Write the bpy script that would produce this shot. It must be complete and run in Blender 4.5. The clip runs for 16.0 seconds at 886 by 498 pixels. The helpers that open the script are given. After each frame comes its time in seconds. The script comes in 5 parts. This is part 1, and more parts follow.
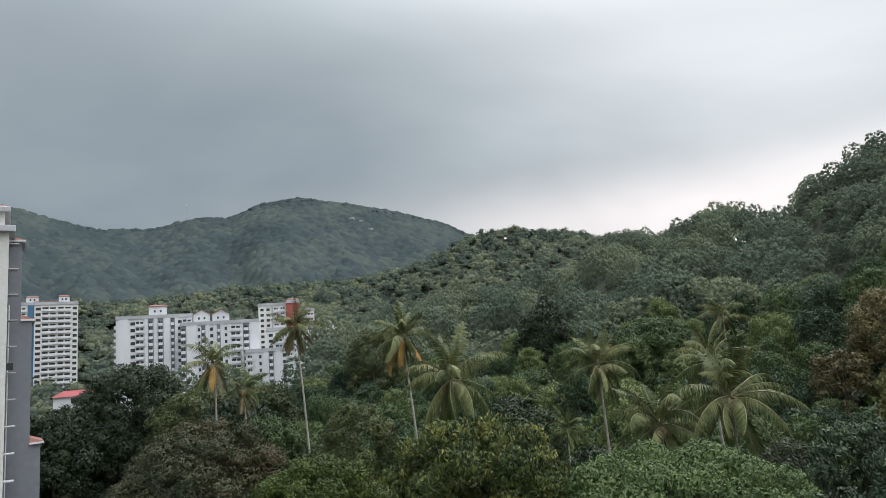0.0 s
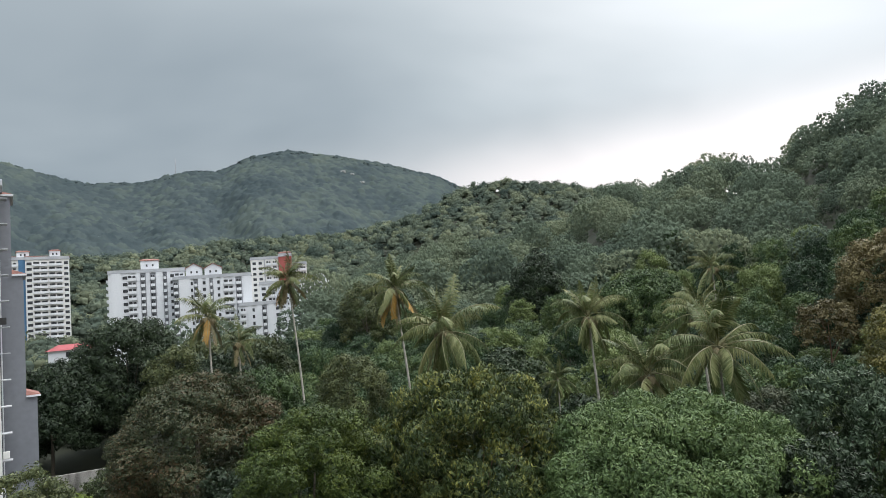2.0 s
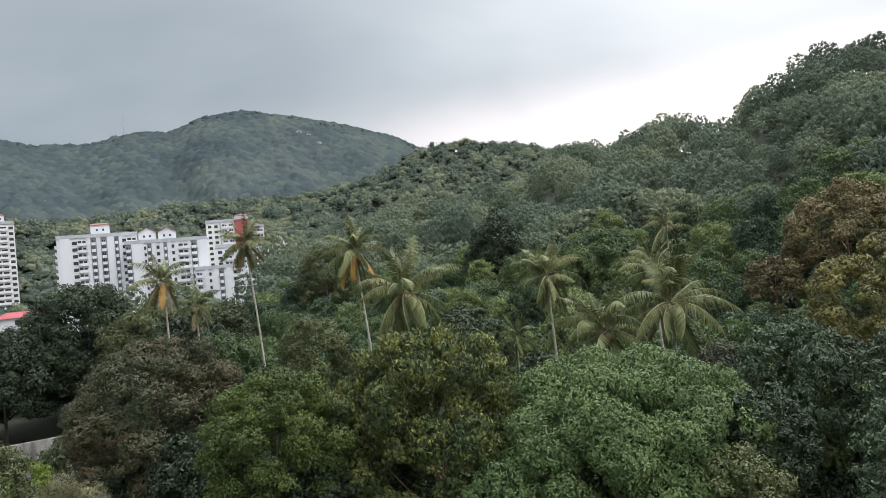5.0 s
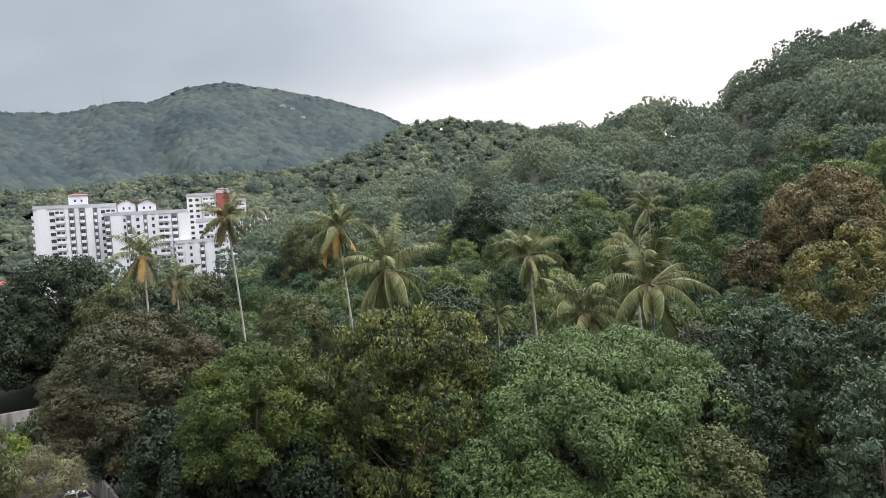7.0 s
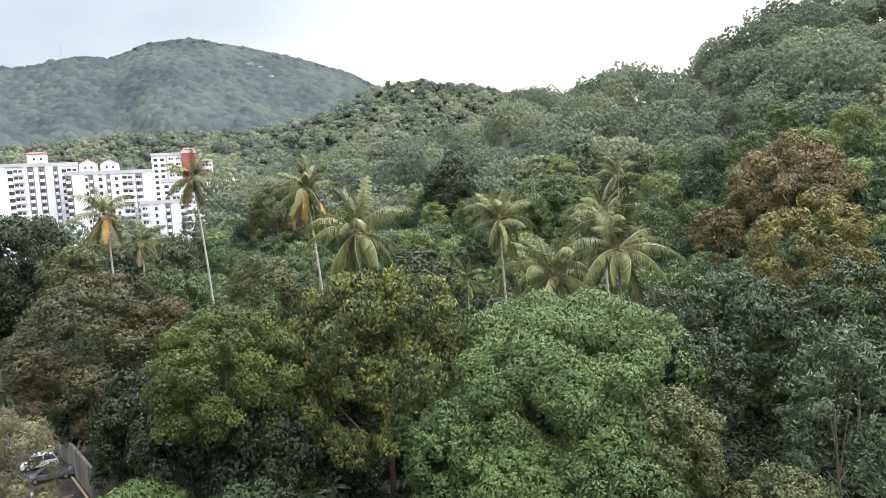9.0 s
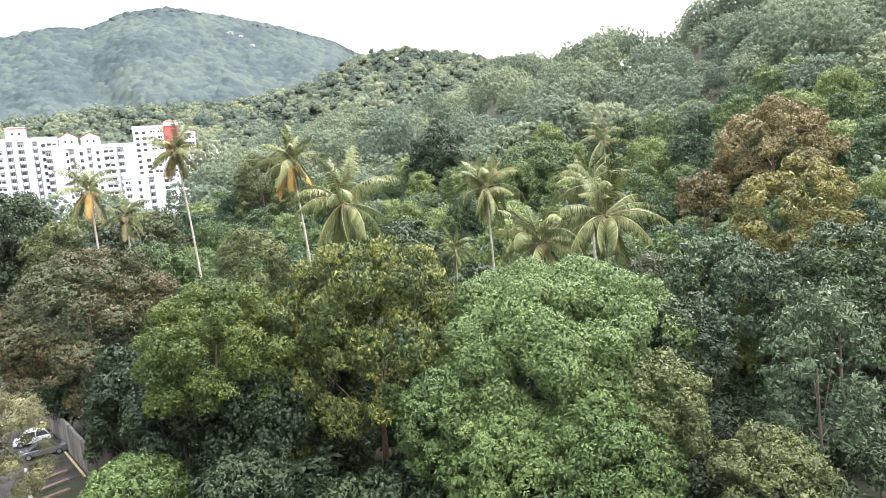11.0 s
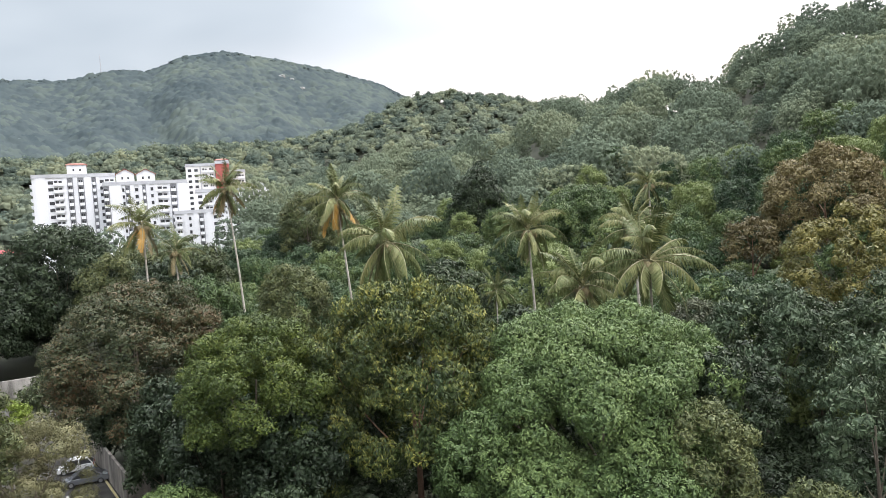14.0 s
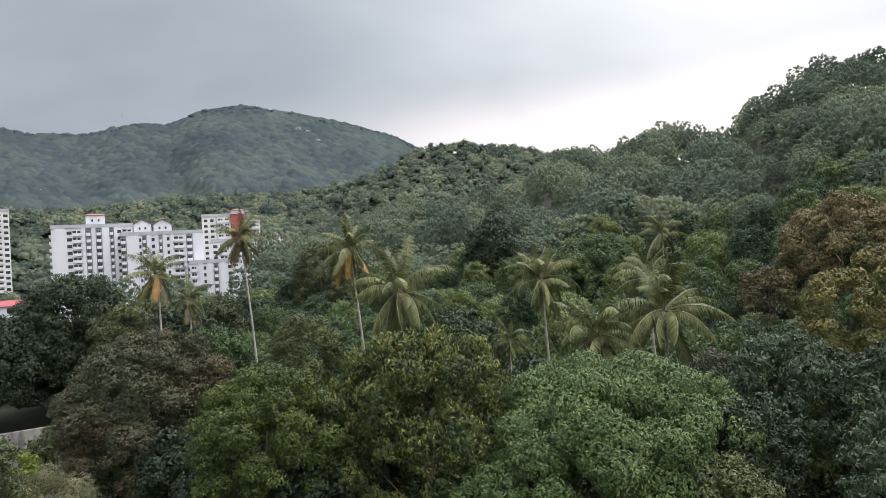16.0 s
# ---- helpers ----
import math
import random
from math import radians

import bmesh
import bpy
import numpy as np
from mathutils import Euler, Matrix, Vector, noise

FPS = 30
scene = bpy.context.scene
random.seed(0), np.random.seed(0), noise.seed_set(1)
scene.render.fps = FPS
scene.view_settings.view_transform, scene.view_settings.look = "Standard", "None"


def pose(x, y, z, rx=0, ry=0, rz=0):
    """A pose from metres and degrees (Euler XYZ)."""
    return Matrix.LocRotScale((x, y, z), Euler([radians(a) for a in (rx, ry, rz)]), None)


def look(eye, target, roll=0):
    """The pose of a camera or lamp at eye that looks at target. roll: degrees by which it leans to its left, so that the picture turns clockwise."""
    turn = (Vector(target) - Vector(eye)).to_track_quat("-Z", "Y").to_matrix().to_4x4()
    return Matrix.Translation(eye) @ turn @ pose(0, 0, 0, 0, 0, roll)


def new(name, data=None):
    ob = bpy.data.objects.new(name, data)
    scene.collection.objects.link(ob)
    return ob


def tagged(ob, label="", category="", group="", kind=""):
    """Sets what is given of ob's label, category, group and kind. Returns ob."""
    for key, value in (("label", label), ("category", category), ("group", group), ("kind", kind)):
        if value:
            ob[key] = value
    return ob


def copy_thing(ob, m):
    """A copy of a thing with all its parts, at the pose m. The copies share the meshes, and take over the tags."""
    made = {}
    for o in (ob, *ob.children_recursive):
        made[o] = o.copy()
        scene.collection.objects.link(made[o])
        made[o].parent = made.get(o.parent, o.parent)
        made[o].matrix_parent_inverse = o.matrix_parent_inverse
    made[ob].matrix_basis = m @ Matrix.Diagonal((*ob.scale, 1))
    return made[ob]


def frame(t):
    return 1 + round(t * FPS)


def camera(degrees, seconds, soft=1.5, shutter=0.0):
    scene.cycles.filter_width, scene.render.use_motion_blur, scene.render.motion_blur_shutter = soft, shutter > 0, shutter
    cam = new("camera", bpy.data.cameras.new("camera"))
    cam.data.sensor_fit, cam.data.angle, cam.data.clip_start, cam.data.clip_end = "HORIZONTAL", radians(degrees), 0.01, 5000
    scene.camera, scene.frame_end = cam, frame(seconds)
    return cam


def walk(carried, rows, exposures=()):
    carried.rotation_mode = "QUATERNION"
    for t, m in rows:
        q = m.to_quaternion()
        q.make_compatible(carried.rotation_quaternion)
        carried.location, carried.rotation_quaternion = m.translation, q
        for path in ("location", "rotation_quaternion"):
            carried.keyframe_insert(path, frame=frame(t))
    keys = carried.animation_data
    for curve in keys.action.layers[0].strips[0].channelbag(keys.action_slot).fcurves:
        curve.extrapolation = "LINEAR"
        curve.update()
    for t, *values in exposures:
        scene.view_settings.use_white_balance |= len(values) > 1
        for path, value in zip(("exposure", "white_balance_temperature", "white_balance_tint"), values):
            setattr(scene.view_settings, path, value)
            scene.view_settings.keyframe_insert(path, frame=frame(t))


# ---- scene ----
# The camera turns by hand on a balcony 25 m above the car park.
EYE = 25.0
cam = camera(66.8, 16.0, soft=0.6)
TURNS = [  # seconds, yaw, pitch, roll
    (0.0, 0.81, 9.43, 4.56),
    (0.5, 0.22, 6.82, 3.74),
    (1.0, 0.10, 7.06, 3.89),
    (1.5, 0.38, 6.76, 4.48),
    (2.0, 0.16, 5.36, 4.89),
    (2.5, 0.06, 5.15, 4.83),
    (3.0, -1.39, 4.68, 5.19),
    (3.5, -2.49, 4.47, 5.63),
    (4.0, -2.83, 3.75, 5.75),
    (4.2, -2.72, 3.15, 6.26),
    (6.3, -4.26, 0.70, 4.63),
    (6.5, -4.39, 0.37, 4.88),
    (7.0, -4.74, -0.24, 4.60),
    (7.5, -5.05, -0.95, 4.38),
    (8.0, -5.44, -1.71, 4.43),
    (8.5, -5.98, -1.95, 4.62),
    (9.0, -7.25, -3.54, 4.07),
    (9.2, -7.56, -4.19, 3.83),
    (11.3, -8.25, -6.27, 5.28),
    (11.5, -7.76, -5.95, 5.39),
    (12.0, -6.42, -5.61, 4.69),
    (12.5, -4.64, -3.92, 3.47),
    (13.0, -6.33, -4.81, 1.07),
    (13.5, -5.45, -3.39, 3.03),
    (14.0, -4.78, -2.53, 4.02),
    (14.5, -5.20, -2.02, 3.74),
    (15.0, -5.01, -1.22, 3.39),
    (15.5, -4.77, -0.45, 3.33),
    (16.0, -3.68, 1.77, 4.03),
]
walk(cam, [(t, pose(0, 0, EYE, 90 + pitch, roll, yaw)) for t, yaw, pitch, roll in TURNS],
     exposures=[(0.0, -0.22, 6300, 10), (1.5, -0.02, 6300, 10), (4.0, 0.1, 6320, 11), (6.5, 0.32, 6420, 15), (7.0, 0.38, 6420, 15), (8.0, 0.68, 6480, 15),
                (9.0, 1.0, 6520, 15), (11.5, 1.72, 6520, 15), (12.0, 1.6, 6520, 15), (12.5, 1.35, 6520, 15), (13.0, 1.05, 6520, 15), (14.5, 0.8, 6480, 15),
                (15.5, 0.44, 6450, 15), (16.0, 0.17, 6420, 15)])

# ---- world and sun ----
world = bpy.data.worlds.new("overcast")
scene.world = world
world.use_nodes = True
wt = world.node_tree
wt.nodes.clear()


def wnode(kind):
    return wt.nodes.new(kind)


def wmath(op, a, b=None, c=None, clamp=False):
    n = wnode("ShaderNodeMath")
    n.operation, n.use_clamp = op, clamp
    for i, v in enumerate((a, b, c)):
        if v is None:
            continue
        if isinstance(v, (int, float)):
            n.inputs[i].default_value = v
        else:
            wt.links.new(v, n.inputs[i])
    return n.outputs[0]


def wstep(v, lo, hi):
    n = wnode("ShaderNodeMapRange")
    n.interpolation_type = "SMOOTHSTEP"
    wt.links.new(v, n.inputs[0])
    n.inputs[1].default_value, n.inputs[2].default_value = lo, hi
    return n.outputs[0]


coord = wnode("ShaderNodeTexCoord")
axes = wnode("ShaderNodeSeparateXYZ")
wt.links.new(coord.outputs["Generated"], axes.inputs[0])
dx, dy, dz = axes.outputs
# the cloud deck, flattened in perspective towards the horizon
up = wmath("ADD", wmath("MAXIMUM", dz, 0.0), 0.12)
deck = wnode("ShaderNodeCombineXYZ")
wt.links.new(wmath("DIVIDE", dx, up), deck.inputs[0])
wt.links.new(wmath("DIVIDE", dy, up), deck.inputs[1])
big = wnode("ShaderNodeTexNoise")
big.inputs["Scale"].default_value, big.inputs["Detail"].default_value, big.inputs["Roughness"].default_value = 0.55, 4.0, 0.5
big.inputs["Distortion"].default_value = 0.4
wt.links.new(deck.outputs[0], big.inputs["Vector"])
side = wmath("ADD", dx, wmath("MULTIPLY", dz, 0.35))
light = wmath("MULTIPLY", wstep(side, -0.12, 0.66), 0.56)
lift = wmath("MULTIPLY", wstep(dz, 0.24, 0.62), 0.28)
low = wmath("MULTIPLY", wmath("MULTIPLY", wstep(dz, 0.275, 0.17), wstep(dx, -0.62, 0.20)), 0.42)
puff = wmath("MULTIPLY", wmath("SUBTRACT", big.outputs[0], 0.5), 0.75)
total = wmath("ADD", wmath("ADD", wmath("ADD", light, lift), wmath("ADD", low, puff)), 0.16, clamp=True)
ramp = wnode("ShaderNodeValToRGB")
wt.links.new(total, ramp.inputs[0])
ramp.color_ramp.elements[0].color = (0.212, 0.260, 0.292, 1)
ramp.color_ramp.elements[1].position, ramp.color_ramp.elements[1].color = 0.95, (1.06, 1.075, 1.07, 1)
mid = ramp.color_ramp.elements.new(0.42)
mid.color = (0.498, 0.546, 0.562, 1)
warm = wnode("ShaderNodeMix")
warm.data_type, warm.blend_type = "RGBA", "MULTIPLY"
wt.links.new(wmath("MULTIPLY", wstep(dz, 0.30, 0.18), wstep(dx, -0.5, 0.2)), warm.inputs[0])
wt.links.new(ramp.outputs[0], warm.inputs[6])
warm.inputs[7].default_value = (1.06, 0.97, 0.94, 1)
sky = wnode("ShaderNodeTexSky")
sky.sky_type, sky.sun_disc = "NISHITA", False
sky.sun_elevation, sky.sun_rotation = radians(52), radians(38)
both = wnode("ShaderNodeMix")
both.data_type = "RGBA"
both.inputs[0].default_value = 0.06
wt.links.new(warm.outputs[2], both.inputs[6])
dim = wnode("ShaderNodeMix")
dim.data_type, dim.blend_type = "RGBA", "MULTIPLY"
dim.inputs[0].default_value = 1.0
dim.inputs[7].default_value = (0.1, 0.1, 0.1, 1)
wt.links.new(sky.outputs[0], dim.inputs[6])
wt.links.new(dim.outputs[2], both.inputs[7])
back = wnode("ShaderNodeBackground")
# an overcast sky is several times as bright overhead as at the horizon
wt.links.new(wmath("MULTIPLY_ADD", wstep(dz, 0.42, 0.95), 3.7, 1.1), back.inputs[1])
wt.links.new(both.outputs[2], back.inputs[0])
wt.links.new(back.outputs[0], wnode("ShaderNodeOutputWorld").inputs[0])

sun = new("sun", bpy.data.lights.new("sun", "SUN"))
sun.data.energy, sun.data.angle, sun.data.color = 1.5, radians(18), (1.0, 0.96, 0.90)
sun.matrix_world = look((60 * math.sin(radians(38)), 60 * math.cos(radians(38)), 77 + EYE), (0, 0, EYE))


# ---- materials ----
def material(name, rough=0.6, metal=0.0, spec=0.5):
    m = bpy.data.materials.new(name)
    m.use_nodes = True
    nt = m.node_tree
    b = nt.nodes["Principled BSDF"]
    b.inputs["Roughness"].default_value = rough
    b.inputs["Metallic"].default_value = metal
    b.inputs["Specular IOR Level"].default_value = spec
    return m, nt, b


def ramp_of(nt, fac, stops):
    r = nt.nodes.new("ShaderNodeValToRGB")
    while len(r.color_ramp.elements) < len(stops):
        r.color_ramp.elements.new(0.5)
    for e, (at, col) in zip(r.color_ramp.elements, stops):
        e.position, e.color = at, (*col, 1)
    nt.links.new(fac, r.inputs[0])
    return r.outputs[0]


def noise_of(nt, scale, detail=4.0, space="Object", stretch=None):
    c = nt.nodes.new("ShaderNodeTexCoord")
    n = nt.nodes.new("ShaderNodeTexNoise")
    n.inputs["Scale"].default_value, n.inputs["Detail"].default_value = scale, detail
    v = c.outputs[space]
    if stretch:
        mp = nt.nodes.new("ShaderNodeMapping")
        mp.inputs["Scale"].default_value = stretch
        nt.links.new(v, mp.inputs[0])
        v = mp.outputs[0]
    nt.links.new(v, n.inputs["Vector"])
    return n.outputs[0]


def mixf(nt, a, b, wa, wb, bias=0.0):
    m1 = nt.nodes.new("ShaderNodeMath")
    m1.operation = "MULTIPLY_ADD"
    nt.links.new(a, m1.inputs[0])
    m1.inputs[1].default_value, m1.inputs[2].default_value = wa, bias
    m2 = nt.nodes.new("ShaderNodeMath")
    m2.operation = "MULTIPLY_ADD"
    nt.links.new(b, m2.inputs[0])
    m2.inputs[1].default_value = wb
    nt.links.new(m1.outputs[0], m2.inputs[2])
    return m2.outputs[0]


def surface(name, dark, pale, scale=2.0, rough=0.7, fine=30.0, bump=0.2, stretch=None, metal=0.0, spec=0.5):
    """A worn surface: stains at one scale, grain at another."""
    m, nt, b = material(name, rough, metal, spec)
    f = mixf(nt, noise_of(nt, scale, 5, "Object", stretch), noise_of(nt, fine, 3), 0.75, 0.35)
    nt.links.new(ramp_of(nt, f, [(0.35, dark), (0.7, pale)]), b.inputs["Base Color"])
    if bump:
        bp = nt.nodes.new("ShaderNodeBump")
        bp.inputs["Strength"].default_value = bump
        bp.inputs["Distance"].default_value = 0.03
        nt.links.new(noise_of(nt, fine, 4), bp.inputs["Height"])
        nt.links.new(bp.outputs[0], b.inputs["Normal"])
    return m


def leaves(name, dark, main, young, shine=0.48, through_light=0.07, per_tree=0.35, tint=False, patch=0.35, turn=0.85, single=0.15):
    """Leaf colour differs from leaf to leaf, from bough to bough and from tree to tree."""
    m, nt, b = material(name, shine, 0.0, 0.22 if shine < 0.9 else 0.0)
    geo = nt.nodes.new("ShaderNodeNewGeometry")
    if tint:
        own = nt.nodes.new("ShaderNodeAttribute")
        own.attribute_name = "tint"
        tree = own.outputs["Fac"]
    else:
        tree = nt.nodes.new("ShaderNodeObjectInfo").outputs["Random"]
    f = mixf(nt, geo.outputs["Random Per Island"], tree, single, per_tree)
    f = mixf(nt, f, noise_of(nt, patch, 3), 1.0, 0.75, 0.055 - 0.5 * single - 0.5 * per_tree)
    col = ramp_of(nt, f, [(0.05, dark), (0.45 * turn / 0.85, main), (turn, young)])
    nt.links.new(col, b.inputs["Base Color"])
    glow = nt.nodes.new("ShaderNodeBsdfTranslucent")
    nt.links.new(col, glow.inputs[0])
    mx = nt.nodes.new("ShaderNodeMixShader")
    mx.inputs[0].default_value = through_light
    nt.links.new(b.outputs[0], mx.inputs[1])
    nt.links.new(glow.outputs[0], mx.inputs[2])
    nt.links.new(mx.outputs[0], nt.nodes["Material Output"].inputs[0])
    return m


BARK = surface("bark", (0.05, 0.04, 0.03), (0.17, 0.14, 0.11), 1.2, 0.9, 14, 0.6, (1, 1, 0.3))
BARK_RED = surface("red_bark", (0.07, 0.04, 0.025), (0.20, 0.12, 0.08), 1.2, 0.9, 14, 0.6, (1, 1, 0.3))
BARK_PALM = surface("palm_bark", (0.20, 0.18, 0.15), (0.42, 0.39, 0.34), 1.5, 0.9, 20, 0.4, (1, 1, 3))
L_MANGO = leaves("mango_leaf", (0.0183, 0.0345, 0.0124), (0.06, 0.0979, 0.0309), (0.1414, 0.1928, 0.0659), through_light=0.05, single=0.4)
L_GOLD = leaves("gold_leaf", (0.0144, 0.0251, 0.0085), (0.0498, 0.0711, 0.0205), (0.245, 0.232, 0.052), patch=0.45, turn=0.53, through_light=0.05, single=0.28)
L_LIME = leaves("lime_leaf", (0.0125, 0.0248, 0.007), (0.0485, 0.0728, 0.0147), (0.1298, 0.1559, 0.0278), through_light=0.05, single=0.4)
L_RUST = leaves("rust_leaf", (0.0157, 0.0302, 0.0132), (0.0461, 0.0547, 0.0243), (0.136, 0.0751, 0.0397), patch=0.16, turn=0.66, single=0.3)
L_DEEP = leaves("deep_leaf", (0.0081, 0.0154, 0.008), (0.0244, 0.0388, 0.0182), (0.0569, 0.0798, 0.0363), through_light=0.05, single=0.35)
L_TUFT = leaves("tuft_leaf", (0.0158, 0.0273, 0.0151), (0.0456, 0.0701, 0.0375), (0.1069, 0.1411, 0.0757), through_light=0.05, single=0.35)
L_GREY = leaves("grey_leaf", (0.0266, 0.0351, 0.0213), (0.0646, 0.0756, 0.0459), (0.1386, 0.1462, 0.0846), single=0.4)
L_OLIVE = leaves("olive_leaf", (0.018, 0.0271, 0.0108), (0.0489, 0.0644, 0.0252), (0.1236, 0.1343, 0.0508), single=0.4)
L_BROWN = leaves("brown_leaf", (0.0586, 0.0497, 0.0226), (0.1283, 0.1051, 0.0445), (0.215, 0.174, 0.077), patch=0.2, single=0.35)
L_MUSTARD = leaves("mustard_leaf", (0.054, 0.0605, 0.021), (0.1534, 0.1361, 0.038), (0.297, 0.2322, 0.056), patch=0.2, single=0.35)
L_PALE = leaves("pale_leaf", (0.058, 0.06, 0.029), (0.105, 0.104, 0.05), (0.162, 0.148, 0.072), single=0.3)
L_BRIGHT = leaves("bright_leaf", (0.076, 0.113, 0.018), (0.134, 0.185, 0.028), (0.220, 0.265, 0.056))
L_MIX = leaves("forest_leaf", (0.019, 0.0375, 0.0186), (0.0474, 0.0826, 0.0322), (0.1469, 0.183, 0.0635), per_tree=0.85, single=0.3, through_light=0.18)
# lighter and cooler than nearer leaves: thin haze mixed into the colour
L_FOREST_HAZE = leaves("hazed_hill_leaf", (0.0924, 0.1199, 0.0923), (0.1364, 0.1665, 0.1176), (0.1892, 0.2109, 0.1361), shine=0.95, per_tree=0.65, tint=True, patch=0.02, single=0.03, through_light=0.3)
# paled and greyed to carry the haze over the middle ridge
L_RIDGE_HAZE = leaves("hazed_ridge_leaf", (0.0721, 0.0954, 0.0799), (0.1272, 0.1526, 0.1145), (0.2014, 0.2184, 0.1404), shine=0.95, per_tree=0.7, tint=True, patch=0.012, through_light=0.32, single=0.06)
# the mountain's aerial haze is put into this blue-grey leaf colour
L_FAR_HAZE = leaves("hazed_mountain_leaf", (0.0315, 0.0432, 0.0479), (0.0481, 0.0616, 0.0642), (0.0815, 0.0984, 0.0839), shine=0.95, per_tree=0.28, tint=True, patch=0.006, through_light=0.05, single=0.0, turn=0.72)
FROND = leaves("palm_frond", (0.042, 0.06, 0.02), (0.1, 0.12, 0.042), (0.215, 0.215, 0.09), per_tree=0.6, patch=0.8, single=0.3)
FROND_TAN = leaves("tan_frond", (0.101, 0.081, 0.040), (0.193, 0.153, 0.076), (0.286, 0.240, 0.142), per_tree=0.5, patch=0.8)
FROND_DEAD = leaves("dry_frond", (0.17, 0.1, 0.028), (0.33, 0.19, 0.042), (0.43, 0.28, 0.08), per_tree=0.5, patch=0.8)
RIB = surface("palm_rib", (0.11, 0.11, 0.045), (0.22, 0.205, 0.10), 2, 0.6, 10, 0.0)
HUSK = surface("coconut_husk", (0.16, 0.09, 0.04), (0.36, 0.24, 0.12), 3, 0.8, 20, 0.2)
SOIL = surface("forest_floor", (0.012, 0.016, 0.008), (0.035, 0.038, 0.02), 0.15, 0.95, 3, 0.5)
ASPHALT = surface("asphalt", (0.022, 0.021, 0.020), (0.062, 0.058, 0.054), 0.5, 0.95, 12, 0.3, None, 0.0, 0.2)
CONCRETE = surface("stained_concrete", (0.06, 0.055, 0.05), (0.40, 0.38, 0.35), 0.9, 0.85, 8, 0.3, (1, 1, 0.25))
GRAFFITI = surface("streaked_wall_paint", (0.04, 0.036, 0.032), (0.27, 0.245, 0.22), 1.1, 0.85, 9, 0.3, (1, 1, 0.3))
WHITE = surface("white_render", (0.56, 0.57, 0.60), (0.74, 0.75, 0.77), 0.12, 0.8, 2.0, 0.05, (1, 1, 0.25))
CREAM = surface("cream_render", (0.58, 0.57, 0.55), (0.78, 0.77, 0.74), 0.12, 0.8, 2.0, 0.05, (1, 1, 0.25))
GREYBAND = surface("grey_render", (0.30, 0.31, 0.33), (0.46, 0.47, 0.49), 0.12, 0.8, 2.0, 0.05)
SLATE = surface("slate_grey_wall_paint", (0.155, 0.165, 0.185), (0.215, 0.225, 0.25), 0.10, 0.85, 1.5, 0.05, (1, 1, 0.3))
# grey render darkened to stand in for the shade of a recess
RECESS_SHADE = surface("grey_recess_shade", (0.13, 0.135, 0.15), (0.27, 0.28, 0.30), 0.2, 0.8, 2.0, 0.05)
BLUE = surface("blue_wall_paint", (0.05, 0.13, 0.24), (0.09, 0.20, 0.34), 0.1, 0.8, 2, 0.05)
RED = surface("red_wall_paint", (0.27, 0.065, 0.055), (0.37, 0.10, 0.085), 0.1, 0.8, 2, 0.05)
TILE = surface("clay_roof_tile", (0.16, 0.07, 0.055), (0.27, 0.125, 0.10), 0.4, 0.85, 4, 0.3)
ROOF_RED = surface("red_metal_roof", (0.20, 0.025, 0.03), (0.30, 0.05, 0.055), 0.3, 0.6, 5, 0.1)
SHADOWY = surface("dark_window_glass", (0.012, 0.013, 0.015), (0.060, 0.064, 0.070), 0.6, 0.3, 3, 0.0, spec=0.25)
TIMBER = surface("weathered_timber", (0.07, 0.05, 0.035), (0.24, 0.19, 0.14), 1.0, 0.85, 12, 0.3, (0.3, 1, 1))
CAR_WHITE = surface("white_car_paint", (0.74, 0.75, 0.76), (0.82, 0.82, 0.83), 0.6, 0.25, 4, 0.0)
CAR_GREY = surface("grey_car_paint", (0.16, 0.17, 0.19), (0.24, 0.25, 0.27), 0.6, 0.25, 4, 0.0, metal=0.4)
BLACK = surface("black_rubber", (0.015, 0.015, 0.015), (0.04, 0.04, 0.04), 2, 0.8, 20, 0.1)
STEEL = surface("alloy", (0.35, 0.35, 0.36), (0.55, 0.55, 0.56), 2, 0.35, 20, 0.0, metal=0.8)
YELLOW = surface("faded_kerb_paint", (0.32, 0.26, 0.12), (0.55, 0.47, 0.28), 1, 0.85, 10, 0.2)


# ---- mesh tools ----
def raw_mesh(name, verts, tris, mats, tint=None, mat_index=None, smooth=False):
    verts, tris = np.asarray(verts, np.float32), np.asarray(tris, np.int32)
    me = bpy.data.meshes.new(name)
    me.vertices.add(len(verts))
    me.vertices.foreach_set("co", verts.ravel())
    k = tris.shape[1]
    me.loops.add(tris.size)
    me.loops.foreach_set("vertex_index", tris.ravel())
    me.polygons.add(len(tris))
    me.polygons.foreach_set("loop_start", np.arange(0, tris.size, k, dtype=np.int32))
    if mat_index is not None:
        me.polygons.foreach_set("material_index", np.asarray(mat_index, np.int32))
    me.polygons.foreach_set("use_smooth", np.full(len(tris), smooth))
    for m in mats:
        me.materials.append(m)
    if tint is not None:
        me.attributes.new("tint", "FLOAT", "POINT").data.foreach_set("value", np.asarray(tint, np.float32))
    me.update()
    me.validate()
    return me


def link(name, me, parent=None, label="", m=None):
    ob = new(name, me)
    if parent is not None:
        ob.parent = parent
    if m is not None:
        ob.matrix_basis = m
    if label:
        ob["label"] = label
    return ob


def part(name, bm, mats, parent=None, label="", m=None, bevel=0.0):
    if bevel:
        bmesh.ops.bevel(bm, geom=bm.edges[:], offset=bevel, segments=1, affect="EDGES")
    me = bpy.data.meshes.new(name)
    bm.to_mesh(me)
    bm.free()
    for mt in (mats if isinstance(mats, (list, tuple)) else [mats]):
        me.materials.append(mt)
    return link(name, me, parent, label, m)


